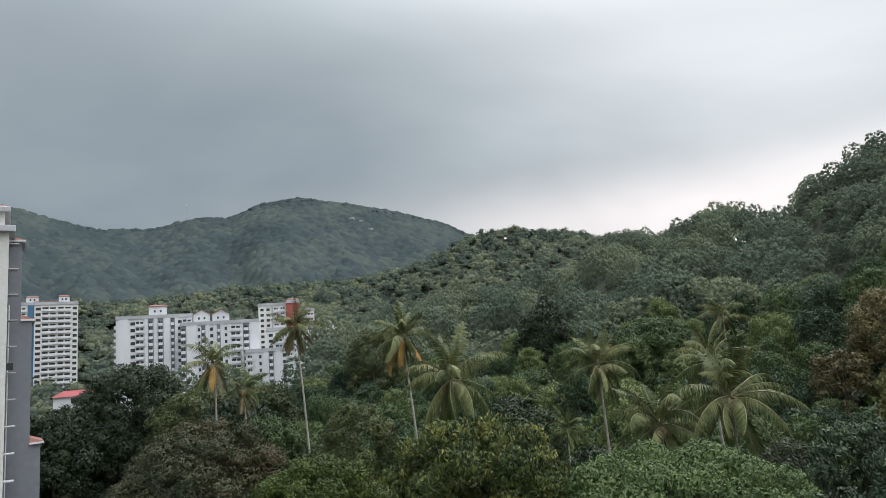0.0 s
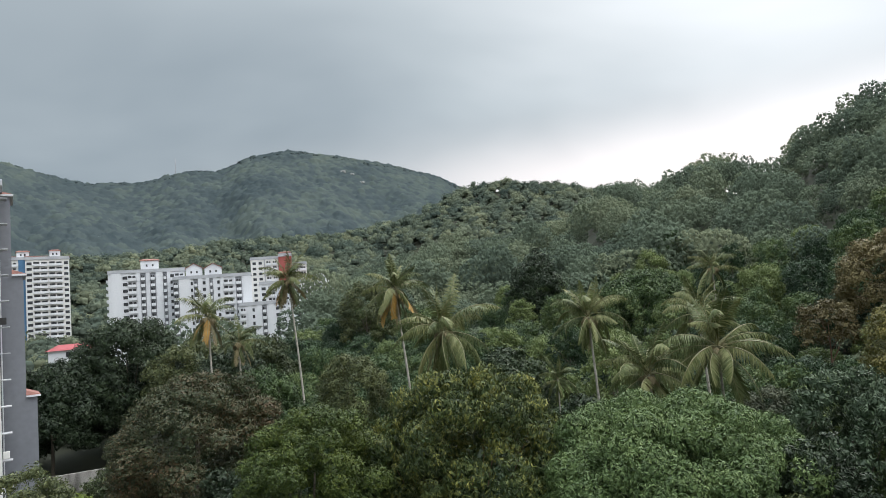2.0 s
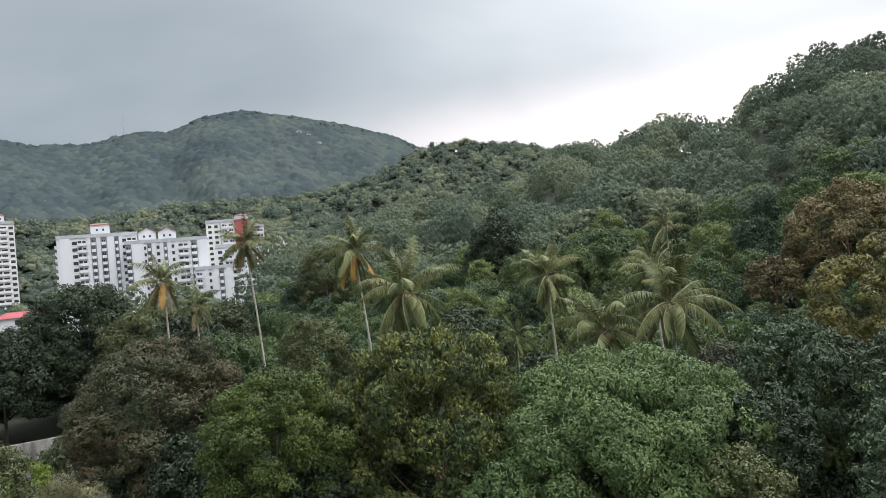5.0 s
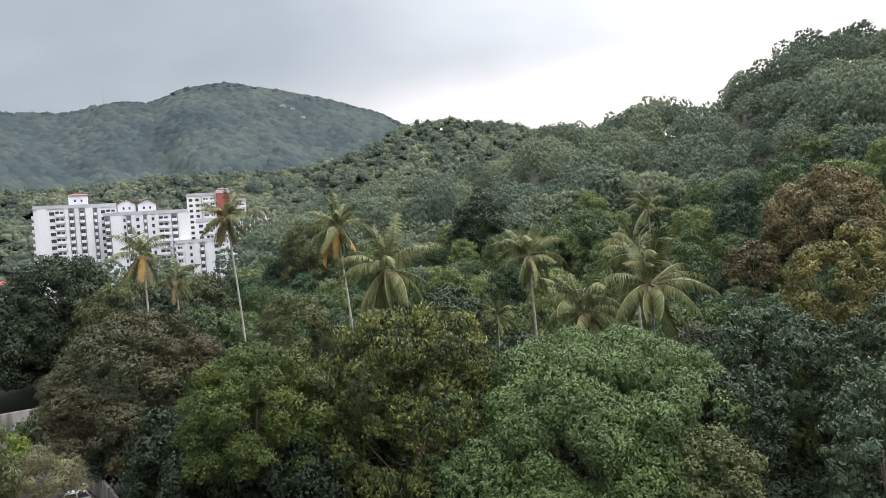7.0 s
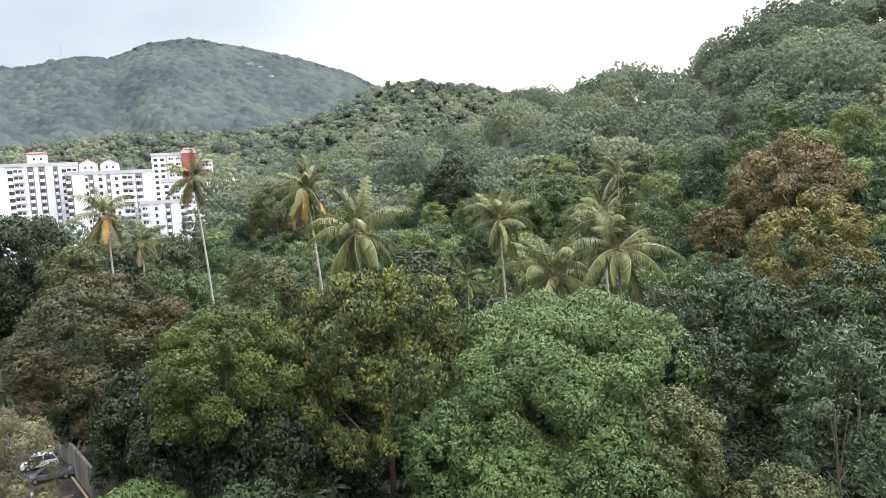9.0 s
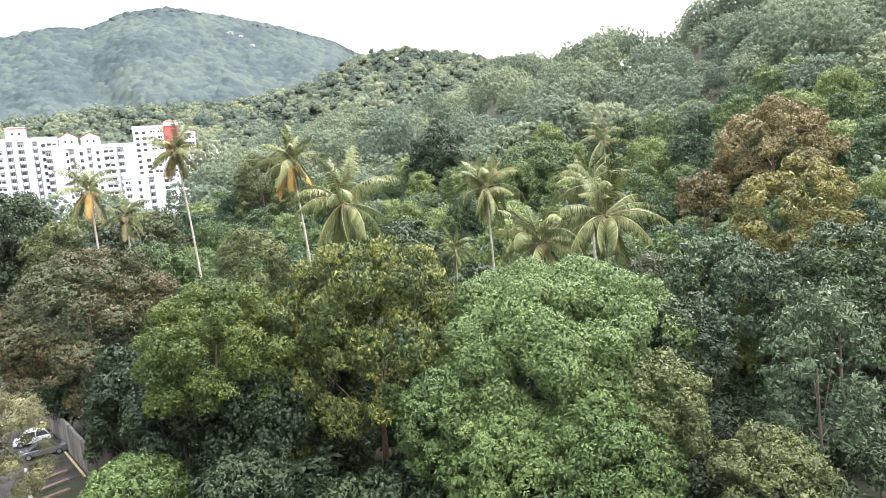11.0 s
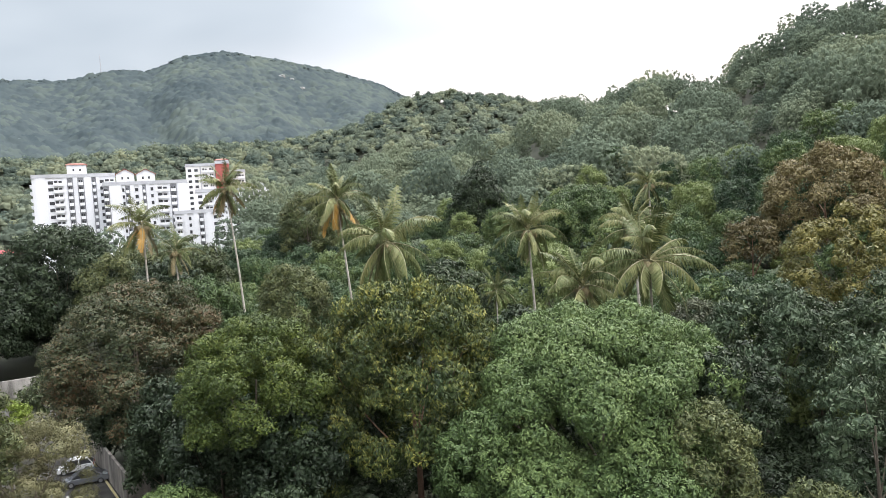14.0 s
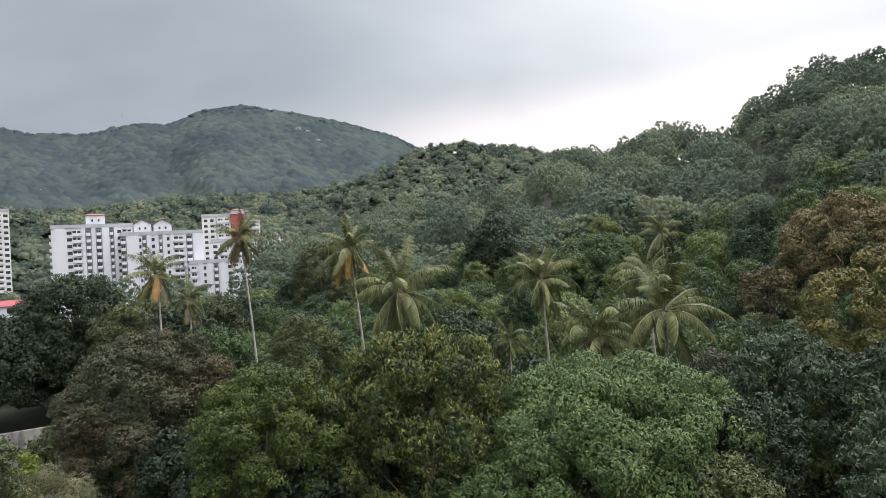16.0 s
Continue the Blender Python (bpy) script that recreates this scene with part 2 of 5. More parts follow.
def box(bm, x0, x1, y0, y1, z0, z1, mi=0):
    vs = [bm.verts.new(p) for p in ((x0, y0, z0), (x1, y0, z0), (x1, y1, z0), (x0, y1, z0),
                                    (x0, y0, z1), (x1, y0, z1), (x1, y1, z1), (x0, y1, z1))]
    for q in ((3, 2, 1, 0), (4, 5, 6, 7), (0, 1, 5, 4), (1, 2, 6, 5), (2, 3, 7, 6), (3, 0, 4, 7)):
        bm.faces.new([vs[i] for i in q]).material_index = mi
    return bm


def tube(points, radii, sides=7):
    """A tapered tube along points, as vertices and quads."""
    P = np.asarray(points, float)
    T = np.gradient(P, axis=0)
    T /= np.linalg.norm(T, axis=1)[:, None] + 1e-9
    ref = np.array([0.93, 0.31, 0.17])
    A = np.cross(T, ref)
    A /= np.linalg.norm(A, axis=1)[:, None] + 1e-9
    B = np.cross(T, A)
    ang = np.linspace(0, 2 * np.pi, sides, endpoint=False)
    V = (P[:, None] + (A[:, None] * np.cos(ang)[None, :, None] + B[:, None] * np.sin(ang)[None, :, None])
         * np.asarray(radii)[:, None, None]).reshape(-1, 3)
    F = []
    for i in range(len(P) - 1):
        for j in range(sides):
            k = (j + 1) % sides
            F.append((i * sides + j, i * sides + k, (i + 1) * sides + k, (i + 1) * sides + j))
    return V, np.array(F)


def place(az, dist):
    return Vector((dist * math.sin(radians(az)), dist * math.cos(radians(az)), 0))


def height(el, dist):
    return EYE + dist * math.tan(radians(el))


# ---- the ground: one sheet with three ranges of hills ----
NEAR_AZ = [-60, -30, -20, -14, -8.5, -4, 3, 9, 12, 14.2, 18, 25, 28, 30.3, 32.3, 34, 41, 70]
NEAR_EL = [0.6, 0.7, 0.5, 0.8, 3.4, 4.9, 5.4, 6.4, 7.4, 8.9, 9.2, 9.4, 9.4, 11.2, 12.3, 12.8, 12.9, 9.0]
MID_AZ = [-60, -35, -22, -17, -9, -2.6, 2, 6.2, 9, 11, 14.5, 20, 40, 70]
MID_EL = [5.0, 6.4, 7.0, 7.5, 7.6, 8.5, 10.6, 11.05, 10.45, 10.25, 9.25, 8.2, 7.0, 5.0]
FAR_AZ = [-70, -40, -33.5, -31, -28, -23.7, -20.3, -17.7, -15.8, -12.2, -7.3, -3.5, 0.4, 2.5, 8, 20, 60]
FAR_EL = [11.0, 13.6, 13.5, 12.8, 12.0, 12.0, 13.0, 12.9, 13.9, 14.5, 13.7, 12.8, 11.6, 10.3, 8.5, 6.0, 5.0]


def sstep(t):
    t = np.clip(t, 0, 1)
    return t * t * (3 - 2 * t)


def ground_z(az, r):
    az, r = np.asarray(az, float), np.asarray(r, float)
    side = sstep((105 - np.abs(az)) / 40)

    def hill(foot, crest, el, cover, power, az_list, fall):
        even = sum(np.interp(az + o, az_list, el) for o in (-0.8, -0.4, 0, 0.4, 0.8)) / 5
        top = EYE + crest * np.tan(np.radians(even)) - cover
        t = np.clip((r - foot) / (crest - foot), 0, 1)
        return top * (t ** power) * (1 - 0.7 * sstep((r - crest) / fall)) * side
    foot = np.interp(az, [-24, -14], [135, 62])
    crest = np.interp(az, [-12, 0], [220, 310])
    near = hill(foot, crest, NEAR_EL, 11, 1.25, NEAR_AZ, 250)
    middle = hill(330, 700, MID_EL, 11, 1.1, MID_AZ, 500)
    far = hill(620, 1400, FAR_EL, 9, 1.15, FAR_AZ, 1800)
    # spurs and gullies that run down the mountain
    flank = np.clip((r - 700) / 250, 0, 1) * np.clip((1385 - r) / 250, 0, 1)
    a = np.radians(az) * 14 + r * 0.0022
    far = far + flank * side * (8 * np.sin(a * 1.7 + 0.6 + r * 0.002) + 5 * np.sin(a * 3.9 + 1.3 - r * 0.007) + 3.5 * np.sin(a * 8.3 + r * 0.017) * np.sin(r * 0.013 + a))
    b = np.radians(az) * 10 + r * 0.004
    gentle = np.clip((r - 400) / 120, 0, 1) * np.clip((690 - r) / 120, 0, 1)
    middle = middle + gentle * side * (5 * np.sin(b * 3.1) + 4 * np.sin(b * 6.7 + r * 0.012))
    return np.maximum(np.maximum(near, middle), far)


def make_ground():
    az = np.concatenate([np.arange(-180, -70, 10), np.arange(-70, 70, 1.25), np.arange(70, 180, 10)])
    r = np.concatenate([[0.5], np.geomspace(8, 4600, 90)])
    A, Rr = np.meshgrid(az, r)
    Z = ground_z(A, Rr)
    V = np.stack([Rr * np.sin(np.radians(A)), Rr * np.cos(np.radians(A)), Z], -1).reshape(-1, 3)
    n = len(az)
    F = [(i * n + j, i * n + (j + 1) % n, (i + 1) * n + (j + 1) % n, (i + 1) * n + j)
         for i in range(len(r) - 1) for j in range(n)]
    centre = len(V)
    V = np.vstack([V, [[0, 0, 0]]])
    me = raw_mesh("ground", V, np.array(F)[:, ::-1], [SOIL], smooth=True)
    bm = bmesh.new()
    bm.from_mesh(me)
    bm.verts.ensure_lookup_table()
    for j in range(n):
        bm.faces.new([bm.verts[centre], bm.verts[(j + 1) % n], bm.verts[j]])
    bmesh.ops.recalc_face_normals(bm, faces=bm.faces[:])
    bm.to_mesh(me)
    bm.free()
    return tagged(link("ground", me), "dark leaf-littered hillside soil under the forest", "ground", kind="structure")


make_ground()


# ---- trees ----
def unit(v):
    return v / (np.linalg.norm(v, axis=-1, keepdims=True) + 1e-9)


def leaf_quads(P, D, N, length, width, rng):
    """Kite-shaped leaves, folded a little along the midrib: base P, direction D, facing N."""
    n = len(P)
    L = length * rng.uniform(0.7, 1.25, (n, 1))
    D = unit(D)
    S = unit(np.cross(D, N))
    U = np.cross(S, D)
    w = width * rng.uniform(0.8, 1.2, (n, 1)) * 0.5
    m = P + D * L * 0.45
    V = np.stack([P, m + S * w + U * w * 0.35, P + D * L, m - S * w + U * w * 0.35], 1).reshape(-1, 3)
    b = np.arange(n)[:, None] * 4
    T = np.concatenate([b + [0, 1, 2], b + [0, 2, 3]], 0)
    return V, T


def sphere_dirs(n, rng, low=-0.35):
    z = rng.uniform(low, 1, n)
    a = rng.uniform(0, 2 * np.pi, n)
    s = np.sqrt(1 - z * z)
    return np.stack([s * np.cos(a), s * np.sin(a), z], 1)


def crown_points(radius, depth, lobes, clusters, rng, low=-0.3, lobe_size=0.42, rough=0.06):
    """Points and outward directions on the boughs of a crown whose base is at z=0 and top at z=depth."""
    d = sphere_dirs(lobes, rng, low)
    # the lower half of a crown hangs down almost like a skirt
    belly = np.where(d[:, 2] < 0, np.clip(1 - d[:, 2] ** 2, 0.15, 1) ** -0.36, 1.0)
    d[:, 0] *= belly
    d[:, 1] *= belly
    scale = np.array([radius, radius, depth * 0.5])
    mid = np.array([0, 0, depth * 0.5])
    lr = rng.uniform(0.7, 1.25, lobes) * lobe_size
    C = d * (1 - lr[:, None] * 0.9) * rng.uniform(0.88, 1.05, (lobes, 1))
    k = rng.choice(lobes, clusters, p=lr ** 2 / (lr ** 2).sum())
    dd = sphere_dirs(clusters, rng, -0.30)
    dd = unit(dd + d[k] * 0.35 + np.array([0, 0, 0.15]))
    q = C[k] + dd * lr[k][:, None] * (1 + rng.normal(0, rough, (clusters, 1)))
    P = q * scale + mid
    N = unit(dd / scale * radius)
    return P, N, C * scale + mid


def even_dirs(n, rng, low):
    """Directions spread evenly over a sphere, from the lowest height up."""
    k = np.arange(n) + 0.5
    z = low + (1 - low) * k / n + rng.normal(0, 0.35 / n, n)
    z = np.clip(z, -0.98, 0.99)
    a = k * 2.39996 + rng.normal(0, 0.28, n)
    q = np.sqrt(1 - z * z)
    return np.stack([q * np.cos(a), q * np.sin(a), z], 1)


def thin_out(P, gap):
    """Keep points that stand at least a gap apart."""
    cell, keep = {}, []
    for i, (x, y, z) in enumerate((P / gap).tolist()):
        k = (int(x // 1), int(y // 1), int(z // 1))
        ok = True
        for ox in (-1, 0, 1):
            for oy in (-1, 0, 1):
                for oz in (-1, 0, 1):
                    for (u, v, w) in cell.get((k[0] + ox, k[1] + oy, k[2] + oz), ()):
                        if (u - x) ** 2 + (v - y) ** 2 + (w - z) ** 2 < 1:
                            ok = False
        if ok:
            cell.setdefault(k, []).append((x, y, z))
            keep.append(i)
    return np.array(keep, int)


def crown_boughs(radius, depth, lobes, lobe_size, clump, rng, low=-0.3, gap=1.15, uneven=0.10):
    """Leaf clumps on the outside of a crown's boughs: their centres, the way they face and the boughs' centres."""
    scale = np.array([radius, radius, depth * 0.5])
    mid = np.array([0, 0, depth * 0.5])
    d = even_dirs(lobes, rng, low)
    belly = np.where(d[:, 2] < 0, np.clip(1 - d[:, 2] ** 2, 0.15, 1) ** -0.40, 1.0)
    d[:, 0] *= belly
    d[:, 1] *= belly
    lr = radius * lobe_size * rng.uniform(0.65, 1.35, lobes)
    C = d * (scale - np.minimum(lr, depth * 0.3)[:, None] * 0.9) * (1 + rng.normal(0, uneven, (lobes, 1))) + mid
    n = int(14 * (lr ** 2).sum() * 3.0 / (clump * gap) ** 2)
    k = rng.choice(lobes, n, p=lr ** 2 / (lr ** 2).sum())
    dd = unit(sphere_dirs(n, rng, -0.55) + unit(C[k] - mid) * 0.25)
    P = C[k] + dd * lr[k][:, None] * np.array([1, 1, 0.85])
    out = unit(P - mid)
    ok = (dd * out).sum(1) > -0.15
    for j in range(lobes):
        ok &= (((P - C[j]) / np.array([1, 1, 0.85])) ** 2).sum(1) > (0.93 * lr[j]) ** 2
    ok &= P[:, 2] > 0.02 * depth
    P, dd = P[ok], dd[ok]
    keep = thin_out(P, clump * gap)
    return P[keep], dd[keep], C, lr


def clump_leaves(P, N, per, clump, length, width, droop, rng, flat=1.0, toss=0.36):
    """Each clump is a small dome of overlapping leaves that hang outwards."""
    n = len(P)
    r = np.repeat(clump * rng.uniform(0.65, 1.35, n), per)[:, None]
    ax = np.repeat(unit(N + np.array([0, 0, 0.45])), per, 0)
    w = unit(rng.normal(0, 1, ax.shape))
    w = unit(w + ax * 0.75)
    base = np.repeat(P, per, 0) + w * r * np.array([1, 1, flat]) * rng.uniform(0.35, 0.85, (len(w), 1))
    slide = rng.normal(0, 1, w.shape) * 0.55 + (w - ax) * 0.9
    slide = slide - w * (slide * w).sum(1, keepdims=True)
    D = unit(unit(slide) + w * 0.30 + np.array([0, 0, -droop]))
    F = unit(w + ax * 0.3 + rng.normal(0, toss, w.shape))
    return leaf_quads(base, D, F, length, width, rng)


def inner_leaves(C, lr, rng, per_m2, length, low=-0.4):
    """Large shaded leaves inside the boughs, which close the crown."""
    n = np.maximum(6, (lr ** 2 * 9 * per_m2)).astype(int)
    k = np.repeat(np.arange(len(C)), n)
    dd = sphere_dirs(len(k), rng, low)
    P = C[k] + dd * lr[k][:, None] * np.array([0.74, 0.74, 0.62])
    side = rng.normal(0, 1, P.shape)
    side = unit(side - dd * (side * dd).sum(1, keepdims=True))
    return leaf_quads(P - side * length * 0.5, side, dd, length, length * 0.62, rng)


SPECIES = {
    # leaf, clump radius, leaves a clump, length, width, droop, boughs, bough size, flatness, gap
    "mango": (L_MANGO, 0.42, 32, 0.31, 0.10, 0.45, 165, 0.15, 1.0, 1.05),
    "gold": (L_GOLD, 0.46, 32, 0.36, 0.105, 1.0, 96, 0.18, 1.0, 1.15),
    "lime": (L_LIME, 0.36, 26, 0.22, 0.10, 0.1, 90, 0.19, 0.75, 1.05),
    "rust": (L_RUST, 0.46, 36, 0.20, 0.10, 0.05, 110, 0.17, 0.55, 1.15),
    "deep": (L_DEEP, 0.48, 24, 0.36, 0.145, 0.35, 56, 0.23, 0.9, 1.2),
    "tuft": (L_TUFT, 0.46, 24, 0.36, 0.12, 0.75, 56, 0.22, 0.9, 1.25),
    "grey": (L_GREY, 0.36, 24, 0.25, 0.09, 0.1, 52, 0.22, 1.0, 1.15),
    "olive": (L_OLIVE, 0.38, 24, 0.26, 0.10, 0.15, 56, 0.22, 0.9, 1.15),
    "brown": (L_BROWN, 0.42, 24, 0.27, 0.12, 0.1, 60, 0.19, 0.7, 1.1),
    "mustard": (L_MUSTARD, 0.40, 24, 0.26, 0.115, 0.1, 44, 0.20, 0.7, 1.1),
    "pale": (L_PALE, 0.34, 36, 0.12, 0.055, 0.1, 46, 0.22, 0.8, 1.05),
    "bright": (L_BRIGHT, 0.32, 26, 0.20, 0.09, 0.1, 34, 0.26, 0.8, 1.05),
    "mixed": (L_MIX, 0.66, 20, 0.46, 0.21, 0.2, 40, 0.26, 0.85, 1.2),
}


def make_tree(name, species, radius, depth, stem, label, seed, open_crown=0.0, bark=BARK, limbs=6, lean=(0, 0), group="", low=-0.3, coarse=1.0):
    """A tree at its foot: Empty > trunk, limbs, crown. stem is the height of the crown's underside."""
    rng = np.random.default_rng(seed)
    leaf, cs, per, ll, lw, droop, lobes, lsize, flat, gap = SPECIES[species]
    root = tagged(new(name), label, "tree", group)
    cs, ll, lw = cs * coarse, ll * coarse, lw * coarse
    lobes = int(lobes * min(1.0, 0.45 + radius / 12))
    P, N, C, lr = crown_boughs(radius, depth, lobes, lsize, cs, rng, low, gap, 0.06 if species == "mango" else 0.10)
    if open_crown:
        keep = np.array([noise.noise(Vector(p) * (3.4 / radius)) for p in P]) > (open_crown - 0.5) * 0.6
        P, N = P[keep], N[keep]
    V, T = clump_leaves(P, N, per, cs, ll, lw, droop, rng, flat)
    if open_crown < 0.35:
        V2, T2 = inner_leaves(C, lr, rng, 1.5 / min(0.6 * coarse, 1.9 * ll) ** 2, min(0.6 * coarse, 1.9 * ll))
        V, T = np.vstack([V, V2]), np.vstack([T, T2 + len(V)])
    V = V + np.array([lean[0], lean[1], stem])
    link("crown", raw_mesh("crown", V, T, [leaf]), root)
    top = np.array([lean[0] * 0.9, lean[1] * 0.9, stem + depth * 0.55])
    h = np.linspace(0, 1, 9)[:, None]
    r0 = 0.06 + radius * 0.023
    path = h * top + np.sin(h * 5 + seed) * 0.018 * top[2] * np.array([1, 0.6, 0]) * h
    path[0, 2] -= 0.4
    v, f = tube(path, np.linspace(r0 * 1.25, r0 * 0.35, 9), 9)
    link("trunk", raw_mesh("trunk", v, f, [bark], smooth=True), root)
    for i in rng.choice(len(C), min(limbs, len(C)), replace=False):
        s = rng.uniform(0.45, 0.85)
        a = path[int(s * 8)]
        e = C[i] + np.array([lean[0], lean[1], stem])
        b = (a + e) / 2 + np.array([0, 0, -0.08 * radius]) + rng.normal(0, 0.05 * radius, 3)
        u = np.linspace(0, 1, 7)[:, None]
        v, f = tube((1 - u) ** 2 * a + 2 * u * (1 - u) * b + u * u * e, np.linspace(r0 * 0.4, r0 * 0.08, 7), 6)
        link("limb", raw_mesh("limb", v, f, [bark], smooth=True), root)
    return root


def stand(root, az, dist, turn=0.0, scale=1.0):
    p = place(az, dist)
    root.matrix_basis = Matrix.Translation((p.x, p.y, float(ground_z(az, dist)))) @ Matrix.Rotation(turn, 4, "Z") @ Matrix.Scale(scale, 4)


HEROES = [
    # species, azimuth, distance, elevation of the top, radius, depth, openness, label
    ("mango", 17.0, 54, -7.9, 9.3, 16.0, 0, "large domed mango tree with dense glossy green leaves"),
    ("gold", 1.2, 56, -4.9, 7.3, 17.4, 0.0, "tall tree with drooping yellow-tipped leaves and bare inner boughs"),
    ("lime", -11.8, 54, -6.8, 5.0, 11.0, 0, "flat-topped tree with fine lime-green foliage"),
    ("rust", -20.7, 72, -3.2, 7.2, 15.5, 0, "spreading tree with reddish-brown young leaves over green"),
    ("tuft", 29.8, 66, -6.6, 4.7, 12.0, 0, "green tree with large pale hanging leaf tufts"),
    ("deep", 27.6, 52, -11.4, 2.6, 8.0, 0, "small dense dark green tree"),
    ("olive", 25.2, 47, -15.5, 3.0, 8.5, 0, "rounded olive-green tree below the slope"),
    ("tuft", 37.0, 50, -10.4, 3.2, 13.0, 0, "slender green tree with pale tufted leaves"),
    ("brown", 34.4, 115, 3.2, 7.6, 14.0, 0.2, "tall tree with dry golden-brown foliage"),
    ("mustard", 35.6, 86, -1.0, 6.2, 13.0, 0.34, "open-crowned tree with mustard-yellow leaves and bare boughs"),
    ("brown", 29.3, 106, -1.5, 3.4, 7.0, 0.2, "small tree with brown autumnal leaves"),
    ("pale", -28.1, 60, -12.0, 4.0, 10.5, 0.2, "thin-leaved pale tree beside the parked cars"),
    ("olive", -32.0, 59, -8.2, 3.0, 10.0, 0.1, "loose olive-green tree beside the grey block"),
    ("pale", -30.0, 66, -12.2, 3.2, 9.0, 0.2, "thin-leaved pale tree over the car park"),
    ("olive", -26.0, 93, -9.4, 4.0, 6.0, 0.3, "loose green tree leaning over the motorcycles"),
    ("mango", 12.2, 46, -19.0, 4.2, 9.0, 0, "lower mango tree with dense green leaves"),
    ("mango", 20.5, 45, -19.2, 4.2, 9.0, 0, "lower mango tree with long green leaves"),
    ("bright", -29.4, 82, -10.6, 2.0, 4.0, 0.1, "small bright yellow-green tree by the car park"),
    ("deep", -17.6, 62, -10.9, 3.6, 8.5, 0.0, "bushy green tree under the red-leaved tree"),
    ("deep", -25.3, 150, 1.6, 10.0, 24.0, 0, "large dark broad-leaved tree behind the car park"),
    ("deep", -30.4, 145, -1.3, 8.5, 18.0, 0, "large dark broad-leaved tree behind the concrete wall"),
    ("deep", -21.6, 84, -9.0, 3.8, 10.0, 0, "dark tree behind the streaked wall"),
    ("deep", -18.0, 128, -1.6, 6.0, 16.0, 0, "dark broad tree below the coconut palms"),
    ("olive", -15.0, 135, -1.3, 5.5, 15.0, 0, "green broad tree before the white annex"),
    ("deep", -26.4, 152, -1.8, 7.0, 20.0, 0, "dark broad-leaved tree beside the red-roofed house"),
    ("deep", -33.0, 150, -2.0, 7.0, 18.0, 0, "dark broad-leaved tree behind the grey block"),
    ("olive", -21.0, 140, -0.5, 7.0, 18.0, 0, "broad green tree below the white apartment blocks"),
    ("olive", -6.6, 160, 3.1, 5.8, 16.0, 0, "rounded olive-green tree on the rising slope"),
    ("deep", 7.8, 165, 4.1, 6.2, 20.0, 0, "tall dark tree on the rising slope"),
    ("mango", 16.4, 140, 1.9, 8.0, 15.0, 0, "bright green creeper-covered tree on the slope"),
    ("olive", -8.2, 84, -2.8, 4.0, 10.0, 0, "olive-green rounded tree below the palms"),
    ("deep", 5.0, 78, -3.6, 4.0, 10.0, 0, "dark green tree behind the yellow-tipped tree"),
    ("mango", -15.5, 92, -3.4, 4.2, 10.0, 0, "light green tree beside the red-leaved tree"),
    ("bright", -13.6, 66, -7.6, 2.6, 6.0, 0.1, "small bright green tree behind the lime tree"),
    ("olive", -4.0, 62, -10.5, 3.0, 9.0, 0, "green tree pressed between two larger crowns"),
    ("deep", 11.0, 72, -7.8, 3.2, 9.0, 0, "dark green tree behind the mango tree"),
    ("grey", 24.5, 72, -7.6, 3.6, 9.0, 0, "grey-green tree behind the mango tree"),
    ("deep", 32.6, 74, -7.4, 3.6, 10.0, 0, "dark tree on the shaded slope"),
    ("deep", -5.0, 60, -14.5, 3.2, 6.5, 0, "low dark tree in the shade of tall trees"),
    ("deep", -15.0, 56, -13.5, 3.6, 8.0, 0, "dark tree under the lime tree"),
    ("deep", -9.2, 52, -14.0, 3.6, 8.0, 0, "dark leafy tree under the lime tree"),
    ("mango", 6.6, 47, -16.4, 2.9, 8.0, 0, "small light green tree beside the large mango tree"),
    ("mango", -19.0, 52, -19.2, 3.0, 5.0, 0, "low light green shrub-like tree above the car park"),
    ("deep", -11.0, 47, -20.8, 2.8, 4.5, 0, "low dark green tree with long leaves"),
    ("olive", 33.5, 45, -21.4, 3.0, 6.0, 0, "low bright green tree on the slope"),
    ("deep", -19.4, 64, -14.0, 2.6, 6.0, 0, "small dark bushy tree before the streaked wall"),
    ("deep", 38.5, 62, -6.0, 4.0, 12.0, 0, "dark tree on the shaded slope"),
    # added tree: its dark leaves stand in for a shadowed hollow
    ("deep", -21.7, 83, -11.2, 2.8, 8.0, 0, "dark bushy tree added as the shadowed hollow behind the streaked wall"),
]
for i, (sp, az, dist, el, radius, depth, op, label) in enumerate(HEROES):
    top = height(el, dist) - float(ground_z(az, dist))
    radius *= 1.12
    depth = min(depth, top - 0.3)
    tree = make_tree("tree", sp, radius, depth, max(top - depth, 0.15), label, 100 + i, op,
                     BARK_RED if sp in ("gold", "brown") else BARK, 9 if op > 0.2 else 5,
                     group="trees on the slope", low=-0.75 if depth > radius * 1.5 else -0.3, coarse=1.0 if dist < 63 else 1.2 if dist < 90 else 1.45 if dist < 125 else 1.8)
    stand(tree, az, dist)

# mid-slope trees: a few kinds, repeated with turn and size
rng = np.random.default_rng(7)
KINDS = [make_tree("tree", "mixed", r, d, s, lab, 300 + i, 0, BARK, 4, group="forest trees", low=-0.7)
         for i, (r, d, s, lab) in enumerate([
             (4.6, 9.5, 1.4, "broad green forest tree in the canopy"),
             (3.8, 9.5, 1.6, "upright green forest tree in the canopy"),
             (5.4, 8.5, 1.2, "spreading green forest tree in the canopy"),
             (3.4, 11.0, 1.2, "narrow tall forest tree in the canopy"),
             (4.2, 8.5, 1.6, "rounded forest tree with layered boughs"),
             (5.0, 10.5, 1.2, "large forest tree with uneven crown")])]
taken = [(place(az, d), r) for _, az, d, _, r, *_ in HEROES]
spots = []
